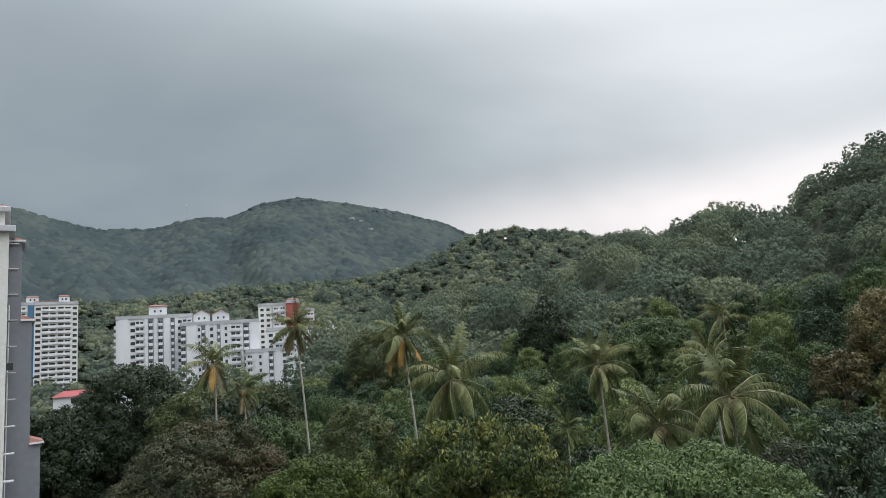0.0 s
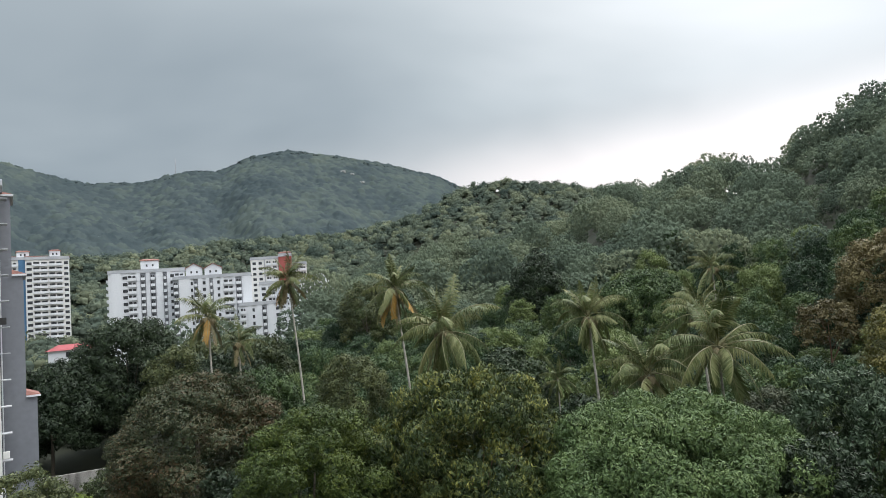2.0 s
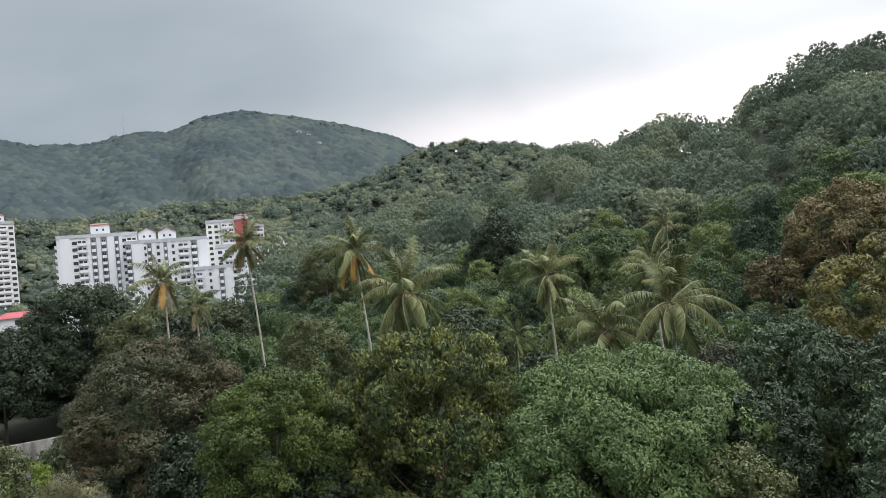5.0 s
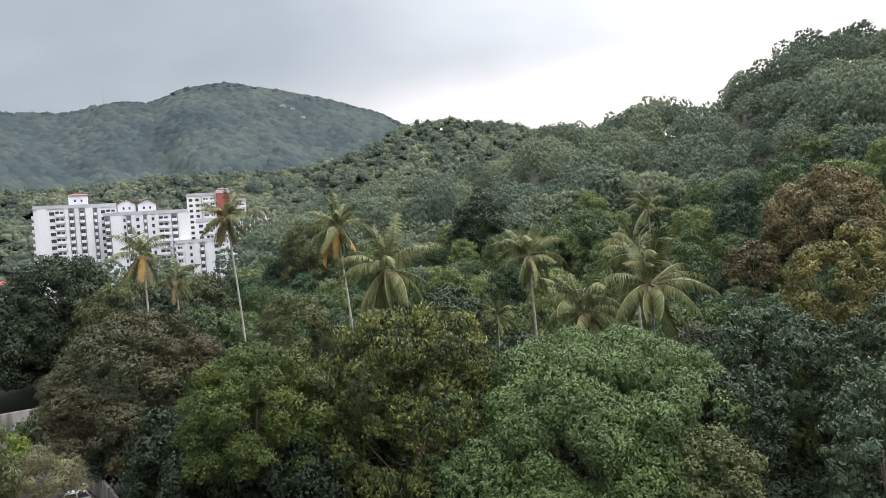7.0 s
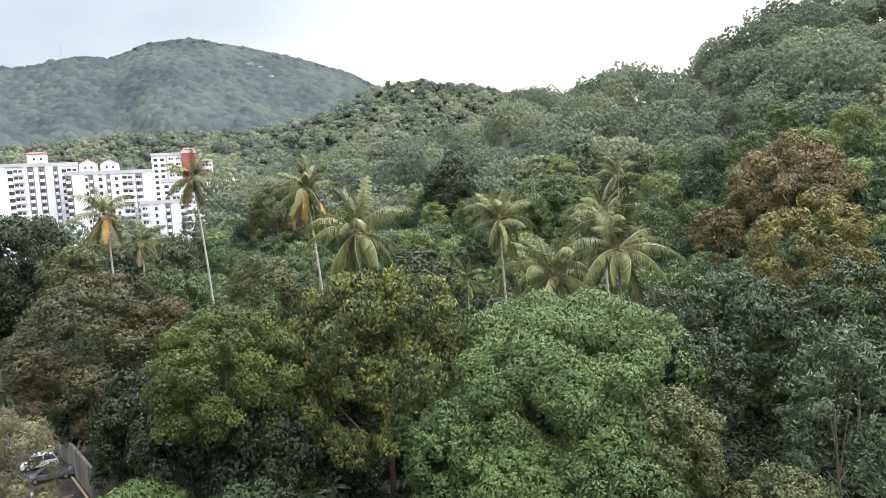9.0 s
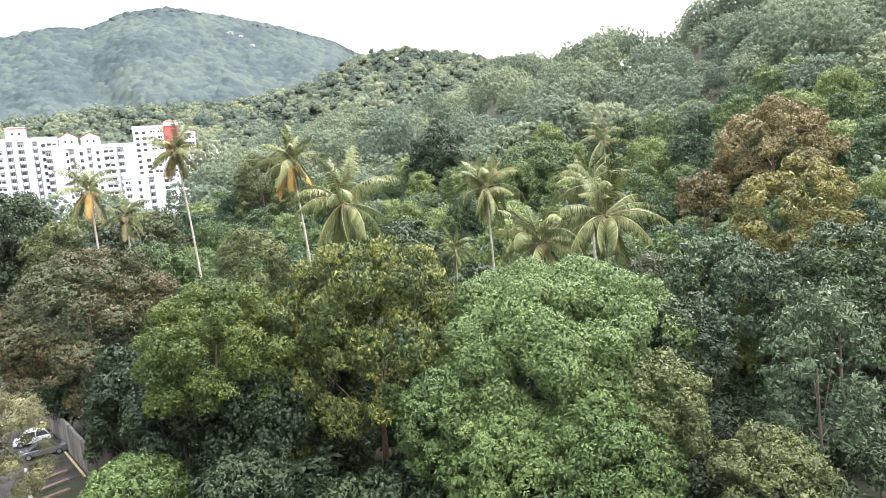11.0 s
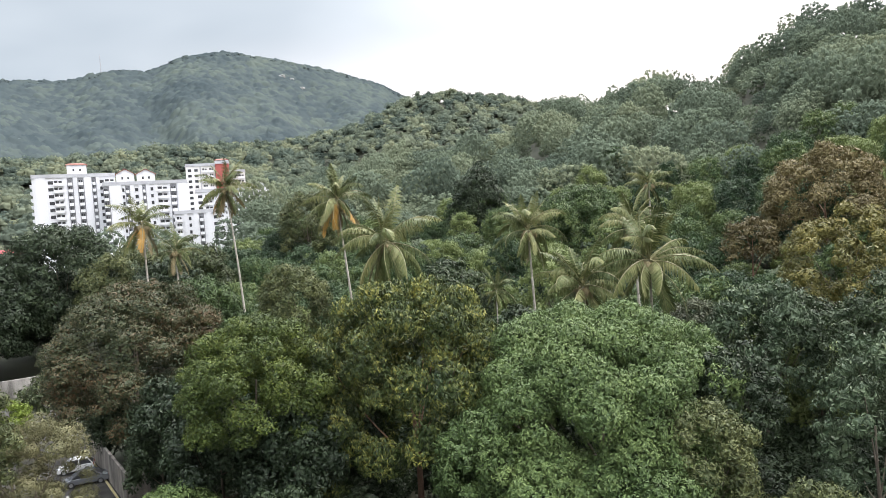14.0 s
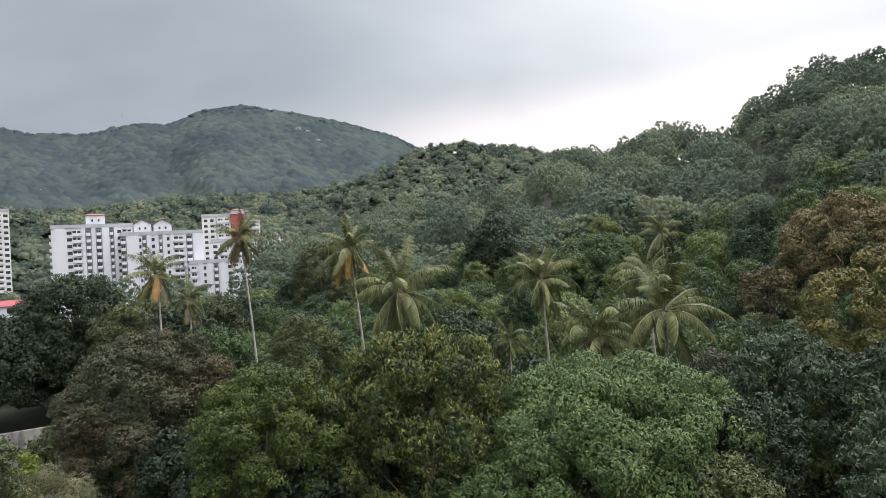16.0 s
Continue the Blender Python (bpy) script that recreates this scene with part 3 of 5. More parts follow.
for az in np.arange(-37, 44, 0.5):
    for r in np.arange(66, 180, 2.0):
        p = place(az, r) + Vector((rng.uniform(-1, 1), rng.uniform(-1, 1), 0))
        if az < -13 and r < 138 or az < -19 and r < 165 or az > 0 and r < 70:
            continue
        if any((p - q).length < rr * 0.65 + 2.0 for q, rr in taken):
            continue
        if rng.uniform() > 0.7 or any((p - q).length < 7.7 for q in spots):
            continue
        spots.append(p)
for i, p in enumerate(spots):
    az, r = math.degrees(math.atan2(p.x, p.y)), p.length
    base = KINDS[i % 6]
    m = (Matrix.Translation((p.x, p.y, float(ground_z(az, r)))) @ Matrix.Rotation(rng.uniform(0, 6.28), 4, "Z")
         @ Matrix.Diagonal((*(Vector((1, 1, rng.uniform(0.85, 1.15))) * rng.uniform(0.8, 1.15)), 1)))
    if i < 6:
        base.matrix_basis = m
    else:
        copy_thing(base, m)


# undergrowth between and before the large trees
SPECIES["bush"] = (L_DEEP, 0.42, 16, 0.40, 0.15, 0.3, 22, 0.34, 0.9, 1.25)
BUSHES = [make_tree("bush", "bush", r, d, 0.1, lab, 400 + i, 0, BARK, 2, group="undergrowth", low=-0.4)
          for i, (r, d, lab) in enumerate([(2.2, 3.6, "dense dark green undergrowth bush"), (1.7, 4.4, "upright leafy undergrowth bush"), (2.7, 3.0, "low spreading undergrowth bush")])]
for b in BUSHES:
    b["category"] = "bush"
got = 0
bush_spots = []
for _ in range(4000):
    az = rng.uniform(-24, 42)
    r = rng.uniform(34, 96) if az < -12 else rng.uniform(34, 74)
    if az < -22 and r > 66 or az < -19.3:
        continue
    p = place(az, r)
    if any((p - q).length < 3.1 for q in bush_spots):
        continue
    bush_spots.append(p)
    m = (Matrix.Translation((p.x, p.y, float(ground_z(az, r)))) @ Matrix.Rotation(rng.uniform(0, 6.28), 4, "Z")
         @ Matrix.Scale(rng.uniform(0.8, 1.25), 4))
    if got < 3:
        BUSHES[got].matrix_basis = m
    else:
        copy_thing(BUSHES[got % 3], m)
    got += 1
    if got > 150:
        break


# the woods beyond, too many to count
def crown_template(lobes, clump, per):
    return lambda seed: leafy_crown(lobes, clump, per, seed)


def leafy_crown(lobes, clump, per, seed):
    """A crown of unit radius: small rounded leaf clumps with ragged edges on its boughs, closed from within."""
    rng = np.random.default_rng(seed)
    P, N, C, lr = crown_boughs(1.0, 1.7, lobes, 0.36, clump, rng, -0.3, 1.15, 0.16)
    ring5 = np.arange(5) * 1.2566
    dome = np.vstack([[[0, 0, 1.0]], np.stack([0.68 * np.cos(ring5), 0.68 * np.sin(ring5), np.full(5, 0.66)], 1),
                      np.stack([1.0 * np.cos(ring5 + 0.63), 1.0 * np.sin(ring5 + 0.63), np.full(5, -0.15)], 1)])
    faces = [(0, 1 + j, 1 + (j + 1) % 5) for j in range(5)]
    for j in range(5):
        k = (j + 1) % 5
        faces += [(1 + j, 6 + j, 1 + k), (1 + k, 6 + j, 6 + k)]
    faces = np.array(faces)
    up = unit(N + np.array([0, 0, 0.35]))
    ax = unit(np.cross(up, np.array([0.31, 0.92, 0.21])))
    ay = np.cross(up, ax)
    n = len(P)
    L = dome[None] * (1 + rng.normal(0, 0.20, (n, 11, 1))) * (clump * 0.40 * rng.uniform(0.7, 1.35, (n, 1, 1)))
    V = (P[:, None] + L[..., :1] * ax[:, None] + L[..., 1:2] * ay[:, None] + L[..., 2:] * up[:, None]).reshape(-1, 3)
    T = (faces[None] + 11 * np.arange(n)[:, None, None]).reshape(-1, 3)
    V2, T2 = clump_leaves(P, N, per, clump, clump * 0.58, clump * 0.34, 0.3, rng, 0.9, 0.16)
    V3, T3 = inner_leaves(C, lr, rng, 6, 0.19)
    return np.vstack([V, V2, V3]), np.vstack([T, T2 + len(V), T3 + len(V) + len(V2)])


def crown_lumps(n, tufts, tuft=0.24):
    """A crown seen from far off: a handful of rounded boughs with ragged skins."""
    def make(seed):
        rng = np.random.default_rng(seed)
        lat, lon = 4, 6
        B = [(0, 0, 1)]
        for i in range(1, lat):
            t = np.pi * 0.62 * i / (lat - 1)
            for j in range(lon):
                a = 2 * np.pi * (j + 0.5 * (i % 2)) / lon
                B.append((np.sin(t) * np.cos(a), np.sin(t) * np.sin(a), np.cos(t)))
        F = [(0, 1 + j, 1 + (j + 1) % lon) for j in range(lon)]
        for i in range(1, lat - 1):
            a, b = 1 + (i - 1) * lon, 1 + i * lon
            for j in range(lon):
                k = (j + 1) % lon
                F += [(a + j, b + j, b + k), (a + j, b + k, a + k)]
        B, F = np.array(B, float), np.array(F)
        Vs, Ts = [], []
        for m in range(n):
            a = 6.283 * m / (n - 1) + rng.uniform(-0.3, 0.3)
            q = rng.uniform(0.35, 0.7)
            off = np.array([0, 0, 1.0]) if m == 0 else np.array([q * np.cos(a), q * np.sin(a), rng.uniform(0.4, 1.0)])
            Ts.append(F + len(B) * m)
            Vs.append(B * (1 + rng.normal(0, 0.15, (len(B), 1))) * rng.uniform(0.32, 0.47) + off)
        V, T = np.vstack(Vs), np.vstack(Ts)
        P, N, _ = crown_points(1.02, 1.55, 10, tufts, rng, -0.1, 0.42, 0.10)
        side = rng.normal(0, 1, P.shape)
        side = unit(side - N * (side * N).sum(1, keepdims=True) * 0.8)
        V2, T2 = leaf_quads(P - side * 0.1, side, unit(N + rng.normal(0, 0.22, P.shape)), tuft, tuft * 0.72, rng)
        return np.vstack([V, V2]), np.vstack([T, T2 + len(V)])
    return make


def woods(name, label, leaf, az_of, r0, r1, step, size, template, seed, spread=(0.65, 1.35), tall=(0.8, 1.3), smooth=False, top=10.5):
    """Crowns over a whole hillside, each turned and sized on its own, joined into one canopy."""
    rng = np.random.default_rng(seed)
    kinds = [template(seed * 10 + k) for k in range(7)]
    allV, allT, tint, count = [], [], [], 0
    r = r0
    while r < r1:
        lo, hi = az_of(r)
        for az in np.arange(lo, hi, math.degrees(step / r)):
            a = az + rng.uniform(-0.45, 0.45) * math.degrees(step / r)
            rr = r + rng.uniform(-0.45, 0.45) * step
            s = size * rng.uniform(*spread)
            h = s * rng.uniform(*tall)
            V, T = kinds[int(rng.integers(7))]
            t = rng.uniform(0, 6.283)
            c, sn = math.cos(t), math.sin(t)
            W = np.stack([(V[:, 0] * c - V[:, 1] * sn) * s + rr * math.sin(math.radians(a)),
                          (V[:, 0] * sn + V[:, 1] * c) * s + rr * math.cos(math.radians(a)),
                          V[:, 2] * h + float(ground_z(a, rr)) + max(0.0, top - 1.7 * h) * rng.uniform(0.5, 1.0)], 1)
            allV.append(W)
            allT.append(T + count)
            count += len(W)
            tint.append(np.full(len(W), rng.uniform()))
        r += step * 0.85
    me = raw_mesh(name, np.vstack(allV), np.vstack(allT), [leaf], np.concatenate(tint), smooth=smooth)
    return tagged(link(name, me), label, "forest", kind="stuff")


def canopy_sheet(name, label, leaf, az0, az1, r0, r1, cell, high, seed):
    """Far treetops, closed to a canopy: one rounded crown over each cell of an uneven pattern."""
    rng = np.random.default_rng(seed)
    az = np.arange(az0, az1, 0.12)
    r = np.arange(r0, r1, 3.0)
    A, Rr = np.meshgrid(az, r)
    X, Y = Rr * np.sin(np.radians(A)), Rr * np.cos(np.radians(A))
    n = 512
    jx, jy, size, tone = (rng.uniform(0, 1, (n, n)) for _ in range(4))
    best, own = np.full(X.shape, -1e9), np.zeros(X.shape)
    ix, iy = np.floor(X / cell).astype(int), np.floor(Y / cell).astype(int)
    for dx_ in (-1, 0, 1):
        for dy_ in (-1, 0, 1):
            cx, cy = (ix + dx_) % n, (iy + dy_) % n
            px, py = (ix + dx_ + jx[cx, cy]) * cell, (iy + dy_ + jy[cx, cy]) * cell
            d2 = ((X - px) ** 2 + (Y - py) ** 2) / (cell * 0.85) ** 2
            hgt = (0.5 + size[cx, cy]) * high - d2 * high * 0.9
            own = np.where(hgt > best, tone[cx, cy], own)
            best = np.maximum(best, hgt)
    # ragged leaf surface on every crown, and taller trees here and there
    Z = ground_z(A, Rr) + 5.0 + np.maximum(best, -high * 0.3) + rng.normal(0, 0.8, X.shape) + 2.5 * (own > 0.93)
    V = np.stack([X, Y, Z], -1).reshape(-1, 3)
    k = len(az)
    i, j = np.meshgrid(np.arange(len(r) - 1), np.arange(k - 1), indexing="ij")
    q = (i * k + j).ravel()
    F = np.stack([q, q + 1, q + k + 1, q + k], 1)
    me = raw_mesh(name, V, F[:, ::-1], [leaf], own.ravel(), smooth=True)
    return tagged(link(name, me), label, "forest", kind="stuff")


woods("hillside_forest", "mixed green forest canopy on the near hillside", L_FOREST_HAZE,
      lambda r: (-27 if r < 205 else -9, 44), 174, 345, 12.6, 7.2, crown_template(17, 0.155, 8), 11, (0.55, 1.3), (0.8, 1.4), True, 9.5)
woods("forest_undergrowth", "low green undergrowth between the forest trees", L_FOREST_HAZE,
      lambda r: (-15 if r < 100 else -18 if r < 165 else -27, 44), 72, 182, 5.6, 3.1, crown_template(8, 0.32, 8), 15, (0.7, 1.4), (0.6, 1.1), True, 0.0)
woods("ridge_forest", "haze-paled green forest canopy on the middle ridge", L_RIDGE_HAZE,
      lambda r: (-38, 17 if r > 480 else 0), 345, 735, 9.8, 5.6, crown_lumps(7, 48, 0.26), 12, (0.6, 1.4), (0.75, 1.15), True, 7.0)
canopy_sheet("mountain_forest", "hazy blue-green forest on the far mountain", L_FAR_HAZE, -40, 4, 800, 1470, 10.0, 4.0, 13)
woods("skyline_trees", "hazy blue-green treetops along the mountain crest", L_FAR_HAZE,
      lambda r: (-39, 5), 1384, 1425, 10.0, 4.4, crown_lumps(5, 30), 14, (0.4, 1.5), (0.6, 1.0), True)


# ---- coconut palms ----
def frond_mesh(name, length, start, bend, sag, leaf, seed, wide=0.80):
    """A feather leaf along +x: it starts at an angle and bends down; leaflets hang from the midrib."""
    rng = np.random.default_rng(seed)
    n = 26
    s = np.linspace(0, 1, n)
    ang = np.radians(start - bend * s ** 1.3)
    step = length / (n - 1)
    x = np.concatenate([[0], np.cumsum(np.cos(ang[:-1]) * step)])
    z = np.concatenate([[0], np.cumsum(np.sin(ang[:-1]) * step)])
    y = 0.12 * length * s ** 2 * rng.uniform(-1, 1)
    P = np.stack([x, y, z], 1)
    V, F = tube(P, np.linspace(0.055, 0.012, n), 4)
    T = np.vstack([F[:, [0, 1, 2]], F[:, [0, 2, 3]]])
    nrib = len(T)
    m = 66
    u = np.linspace(0.16, 1, m)
    base = np.stack([np.interp(u, s, P[:, k]) for k in range(3)], 1)
    tang = unit(np.stack([np.interp(u, s, np.gradient(P[:, k])) for k in range(3)], 1))
    ln = wide * (np.sin(np.clip(u * 1.05, 0, 1) * np.pi) ** 0.5 * 0.85 + 0.2)
    nor = np.cross(tang, np.array([0, 1.0, 0]))
    nor = unit(nor * np.sign(nor[:, 2:3] + 1e-6))
    for sd in (-1, 1):
        D = unit(tang * 0.55 + np.array([0, sd, 0]) * rng.uniform(0.75, 1.0, (m, 1)) + np.array([0, 0, -sag]) + rng.normal(0, 0.14, (m, 3)))
        N = unit(nor + rng.normal(0, 0.15, (m, 3)))
        L = ln[:, None] * rng.uniform(0.6, 1.15, (m, 1))
        S = unit(np.cross(D, N)) * 0.029
        mid = base + D * L * 0.5
        tip = base + D * L + np.array([0, 0, -0.22]) * L * (0.5 + sag)
        v = np.stack([base - S * 0.6, base + S * 0.6, mid + S, mid - S, tip], 1).reshape(-1, 3)
        b = np.arange(m)[:, None] * 5 + len(V)
        T = np.vstack([T, b + [0, 1, 2], b + [0, 2, 3], b + [3, 2, 4]])
        V = np.vstack([V, v])
    mi = np.zeros(len(T))
    mi[:nrib] = 1
    return raw_mesh(name, V, T, [leaf, RIB], mat_index=mi)


FRONDS = {k: [frond_mesh("frond", L, a, b, sg, lf, 40 + 7 * j + i) for i, (L, a, b, sg, lf) in enumerate(rows)]
          for j, (k, rows) in enumerate({
              "up": [(4.6, 84, 30, 0.3, FROND), (4.4, 76, 50, 0.4, FROND)],
              "arch": [(5.0, 58, 95, 0.9, FROND), (5.0, 45, 80, 1.1, FROND), (4.8, 62, 115, 1.0, FROND)],
              "low": [(5.0, 14, 75, 1.5, FROND), (4.8, 0, 65, 1.6, FROND), (4.8, 22, 100, 1.4, FROND)],
              "stalk": [(1.3, 20, 80, 1.2, FROND_TAN), (1.2, -10, 70, 1.0, FROND_TAN)],
              "hang": [(4.4, -38, 50, 0.7, FROND), (4.2, -52, 38, 0.7, FROND)],
              "dead": [(4.4, -48, 40, 0.8, FROND_DEAD), (4.2, -66, 24, 0.6, FROND_TAN), (4.2, -38, 50, 0.9, FROND_DEAD), (4.4, -56, 32, 0.8, FROND_TAN)]}.items())}
nut_bm = bmesh.new()
bmesh.ops.create_icosphere(nut_bm, subdivisions=2, radius=0.14)
for v in nut_bm.verts:
    v.co.z *= 1.25
NUT = bpy.data.meshes.new("coconut")
nut_bm.to_mesh(NUT)
nut_bm.free()
NUT.materials.append(HUSK)


def make_palm(az, dist, heart_el, size, label, seed, counts, lean=(0.0, 0.0), nuts=6, trunk_r=0.17):
    """counts: how many upright, arching, low, hanging and dead leaves. lean: how far the foot stands from under the heart."""
    rng = np.random.default_rng(seed)
    heart = place(az, dist)
    heart.z = height(heart_el, dist)
    fx, fy = heart.x + lean[0], heart.y + lean[1]
    faz, fr = math.degrees(math.atan2(fx, fy)), math.hypot(fx, fy)
    fz = float(ground_z(faz, fr))
    root = tagged(new("coconut_palm"), label, "palm tree", "coconut palms")
    root.matrix_basis = Matrix.Translation((fx, fy, fz))
    top = np.array([heart.x - fx, heart.y - fy, heart.z - fz])
    h = np.linspace(0, 1, 40)[:, None]
    path = h * top - np.sin(h * np.pi) * np.array([top[0], top[1], 0]) * 0.12
    path[0, 2] -= 0.4
    rad = trunk_r * (1.0 - 0.35 * h[:, 0] + 0.5 * np.exp(-h[:, 0] * 14)) * (1 + 0.05 * (np.arange(40) % 2))
    v, f = tube(path, rad, 9)
    link("trunk", raw_mesh("trunk", v, f, [BARK_PALM], smooth=True), root)
    at = Vector(top)
    for kind, n in zip(("up", "arch", "low", "hang", "dead"), counts):
        a0 = rng.uniform(0, 6.28)
        for i in range(n):
            a = a0 + i * 6.283 / n + rng.uniform(-0.25, 0.25)
            me = FRONDS[kind][int(rng.integers(len(FRONDS[kind])))]
            s = 1.18 * size * rng.uniform(0.78, 1.12)
            link("frond", me, root, "dry yellow-brown frond" if kind == "dead" else "",
                 Matrix.Translation(at + Vector((0, 0, rng.uniform(-0.25, 0.15)))) @ Matrix.Rotation(a, 4, "Z")
                 @ Matrix.Rotation(rng.uniform(-0.32, 0.32), 4, "Y") @ Matrix.Rotation(rng.uniform(-0.55, 0.55), 4, "X") @ Matrix.Scale(s, 4))
    for i in range(7 if nuts else 0):
        link("flower_stalk", FRONDS["stalk"][i % 2], root, "dry tan flower stalk",
             Matrix.Translation(at + Vector((0, 0, -0.15))) @ Matrix.Rotation(i * 0.9 + seed, 4, "Z"))
    for i in range(nuts):
        a = i * 6.283 / max(nuts, 1) + rng.uniform(-0.3, 0.3)
        link("coconut", NUT, root, "", Matrix.Translation(at + Vector((0.30 * math.cos(a), 0.30 * math.sin(a), -0.35 - 0.2 * (i % 2)))))
    return root


PALMS = [
    (-12.9, 112, 3.8, 0.95, "tall slender coconut palm with dry lower fronds", (6, 9, 7, 5, 10), (1.7, 0), 5),
    (-19.3, 106, 1.2, 1.0, "coconut palm with yellowing hanging fronds", (5, 7, 5, 3, 6), (0.2, 0), 4),
    (-17.1, 112, -1.0, 0.85, "small coconut palm with a pale trunk", (4, 6, 5, 4, 3), (0.3, 0), 3),
    (-4.1, 92, 2.2, 1.0, "leaning coconut palm with orange dry fronds", (7, 9, 6, 3, 11), (1.6, 0), 4),
    (-0.2, 72, -1.6, 1.12, "full-crowned coconut palm with brown nuts", (7, 10, 10, 5, 1), (0.3, 0), 8),
    (11.9, 82, -1.4, 0.98, "coconut palm with a pale straight trunk", (7, 9, 8, 7, 1), (0.4, 0), 7),
    (16.2, 68, -6.4, 1.05, "low coconut palm behind the mango tree", (7, 9, 10, 3, 1), (0.2, 0), 6),
    (21.6, 68, -4.5, 1.12, "large coconut palm with sweeping fronds", (8, 11, 12, 7, 0), (0.0, 0), 8),
    (20.5, 78, -1.9, 0.95, "coconut palm standing behind another palm", (6, 8, 7, 3, 0), (0.3, 0), 5),
    (21.9, 130, 1.7, 0.9, "distant coconut palm with drooping fronds", (5, 7, 5, 6, 1), (0.0, 0), 4),
    (8.9, 76, -6.3, 0.5, "thin pale-stemmed young palm", (4, 7, 5, 4, 0), (-0.2, 0), 0),
]
for i, (az, dist, el, size, label, counts, lean, nuts) in enumerate(PALMS):
    make_palm(az, dist, el, size, label, 60 + i, counts, lean, nuts, 0.10 if size < 0.6 else 0.18)


# ---- apartment blocks ----
def ring(bm, w, h, t, y0, y1):
    """A rectangular frame as one closed shape."""
    loops = []
    for y in (y0, y1):
        for e in (t, 0.0):
            loops.append([bm.verts.new(p) for p in ((-w / 2 - e, y, -e), (w / 2 + e, y, -e), (w / 2 + e, y, h + e), (-w / 2 - e, y, h + e))])
    fo, fi, bo, bi = loops
    for i in range(4):
        j = (i + 1) % 4
        for a, b in ((fo, fi), (fi, bi), (bi, bo), (bo, fo)):
            bm.faces.new([a[i], a[j], b[j], b[i]])
    bmesh.ops.recalc_face_normals(bm, faces=bm.faces[:])
    return bm


def mesh_of(name, bm, mat):
    me = bpy.data.meshes.new(name)
    bm.to_mesh(me)
    bm.free()
    me.materials.append(mat)
    return me


def trough(w, high):
    """A balcony slab with its parapet round three sides, one closed shape."""
    bm = bmesh.new()
    o = [(-w / 2, 0.05), (-w / 2, -1.0), (w / 2, -1.0), (w / 2, 0.05)]
    n = [(-w / 2 + 0.12, 0.05), (-w / 2 + 0.12, -0.88), (w / 2 - 0.12, -0.88), (w / 2 - 0.12, 0.05)]
    ob_, ot = [bm.verts.new((*p, -0.12)) for p in o], [bm.verts.new((*p, high)) for p in o]
    nb, nt_ = [bm.verts.new((*p, 0.06)) for p in n], [bm.verts.new((*p, high)) for p in n]
    bm.faces.new(ob_)
    bm.faces.new(nb)
    for i in range(3):
        bm.faces.new([ob_[i], ob_[i + 1], ot[i + 1], ot[i]])
        bm.faces.new([ot[i], ot[i + 1], nt_[i + 1], nt_[i]])
        bm.faces.new([nt_[i], nt_[i + 1], nb[i + 1], nb[i]])
    bm.faces.new([ob_[0], ot[0], nt_[0], nb[0], nb[3], nt_[3], ot[3], ob_[3]])
    bmesh.ops.recalc_face_normals(bm, faces=bm.faces[:])
    return bm


MESHES = {}


def facade_piece(kind, w, floor, root, m):
    """A window with its pane, or a balcony with the dark opening behind it."""
    key = (kind, round(w, 1))
    if key not in MESHES:
        if kind == "balcony":
            MESHES[key] = (mesh_of("balcony", trough(w, 1.15), WHITE),
                           mesh_of("opening", box(box(bmesh.new(), -w / 2 + 0.15, -0.06 * w, -0.04, 0.05, 0.1, floor - 0.75), 0.05 * w, w / 2 - 0.35, -0.04, 0.05, 0.1, floor - 0.9), SHADOWY))
        else:
            h = 1.5 if kind == "window" else 1.1
            MESHES[key] = (mesh_of("window", ring(bmesh.new(), w - 0.3, h, 0.12, -0.12, 0.02), WHITE),
                           mesh_of("pane", box(bmesh.new(), -w / 2 + 0.15, w / 2 - 0.15, -0.04, 0.05, 0, h), SHADOWY))
    outer, inner = MESHES[key]
    ob = link("balcony" if kind == "balcony" else "window", outer, root, "", m)
    link("opening" if kind == "balcony" else "pane", inner, ob)


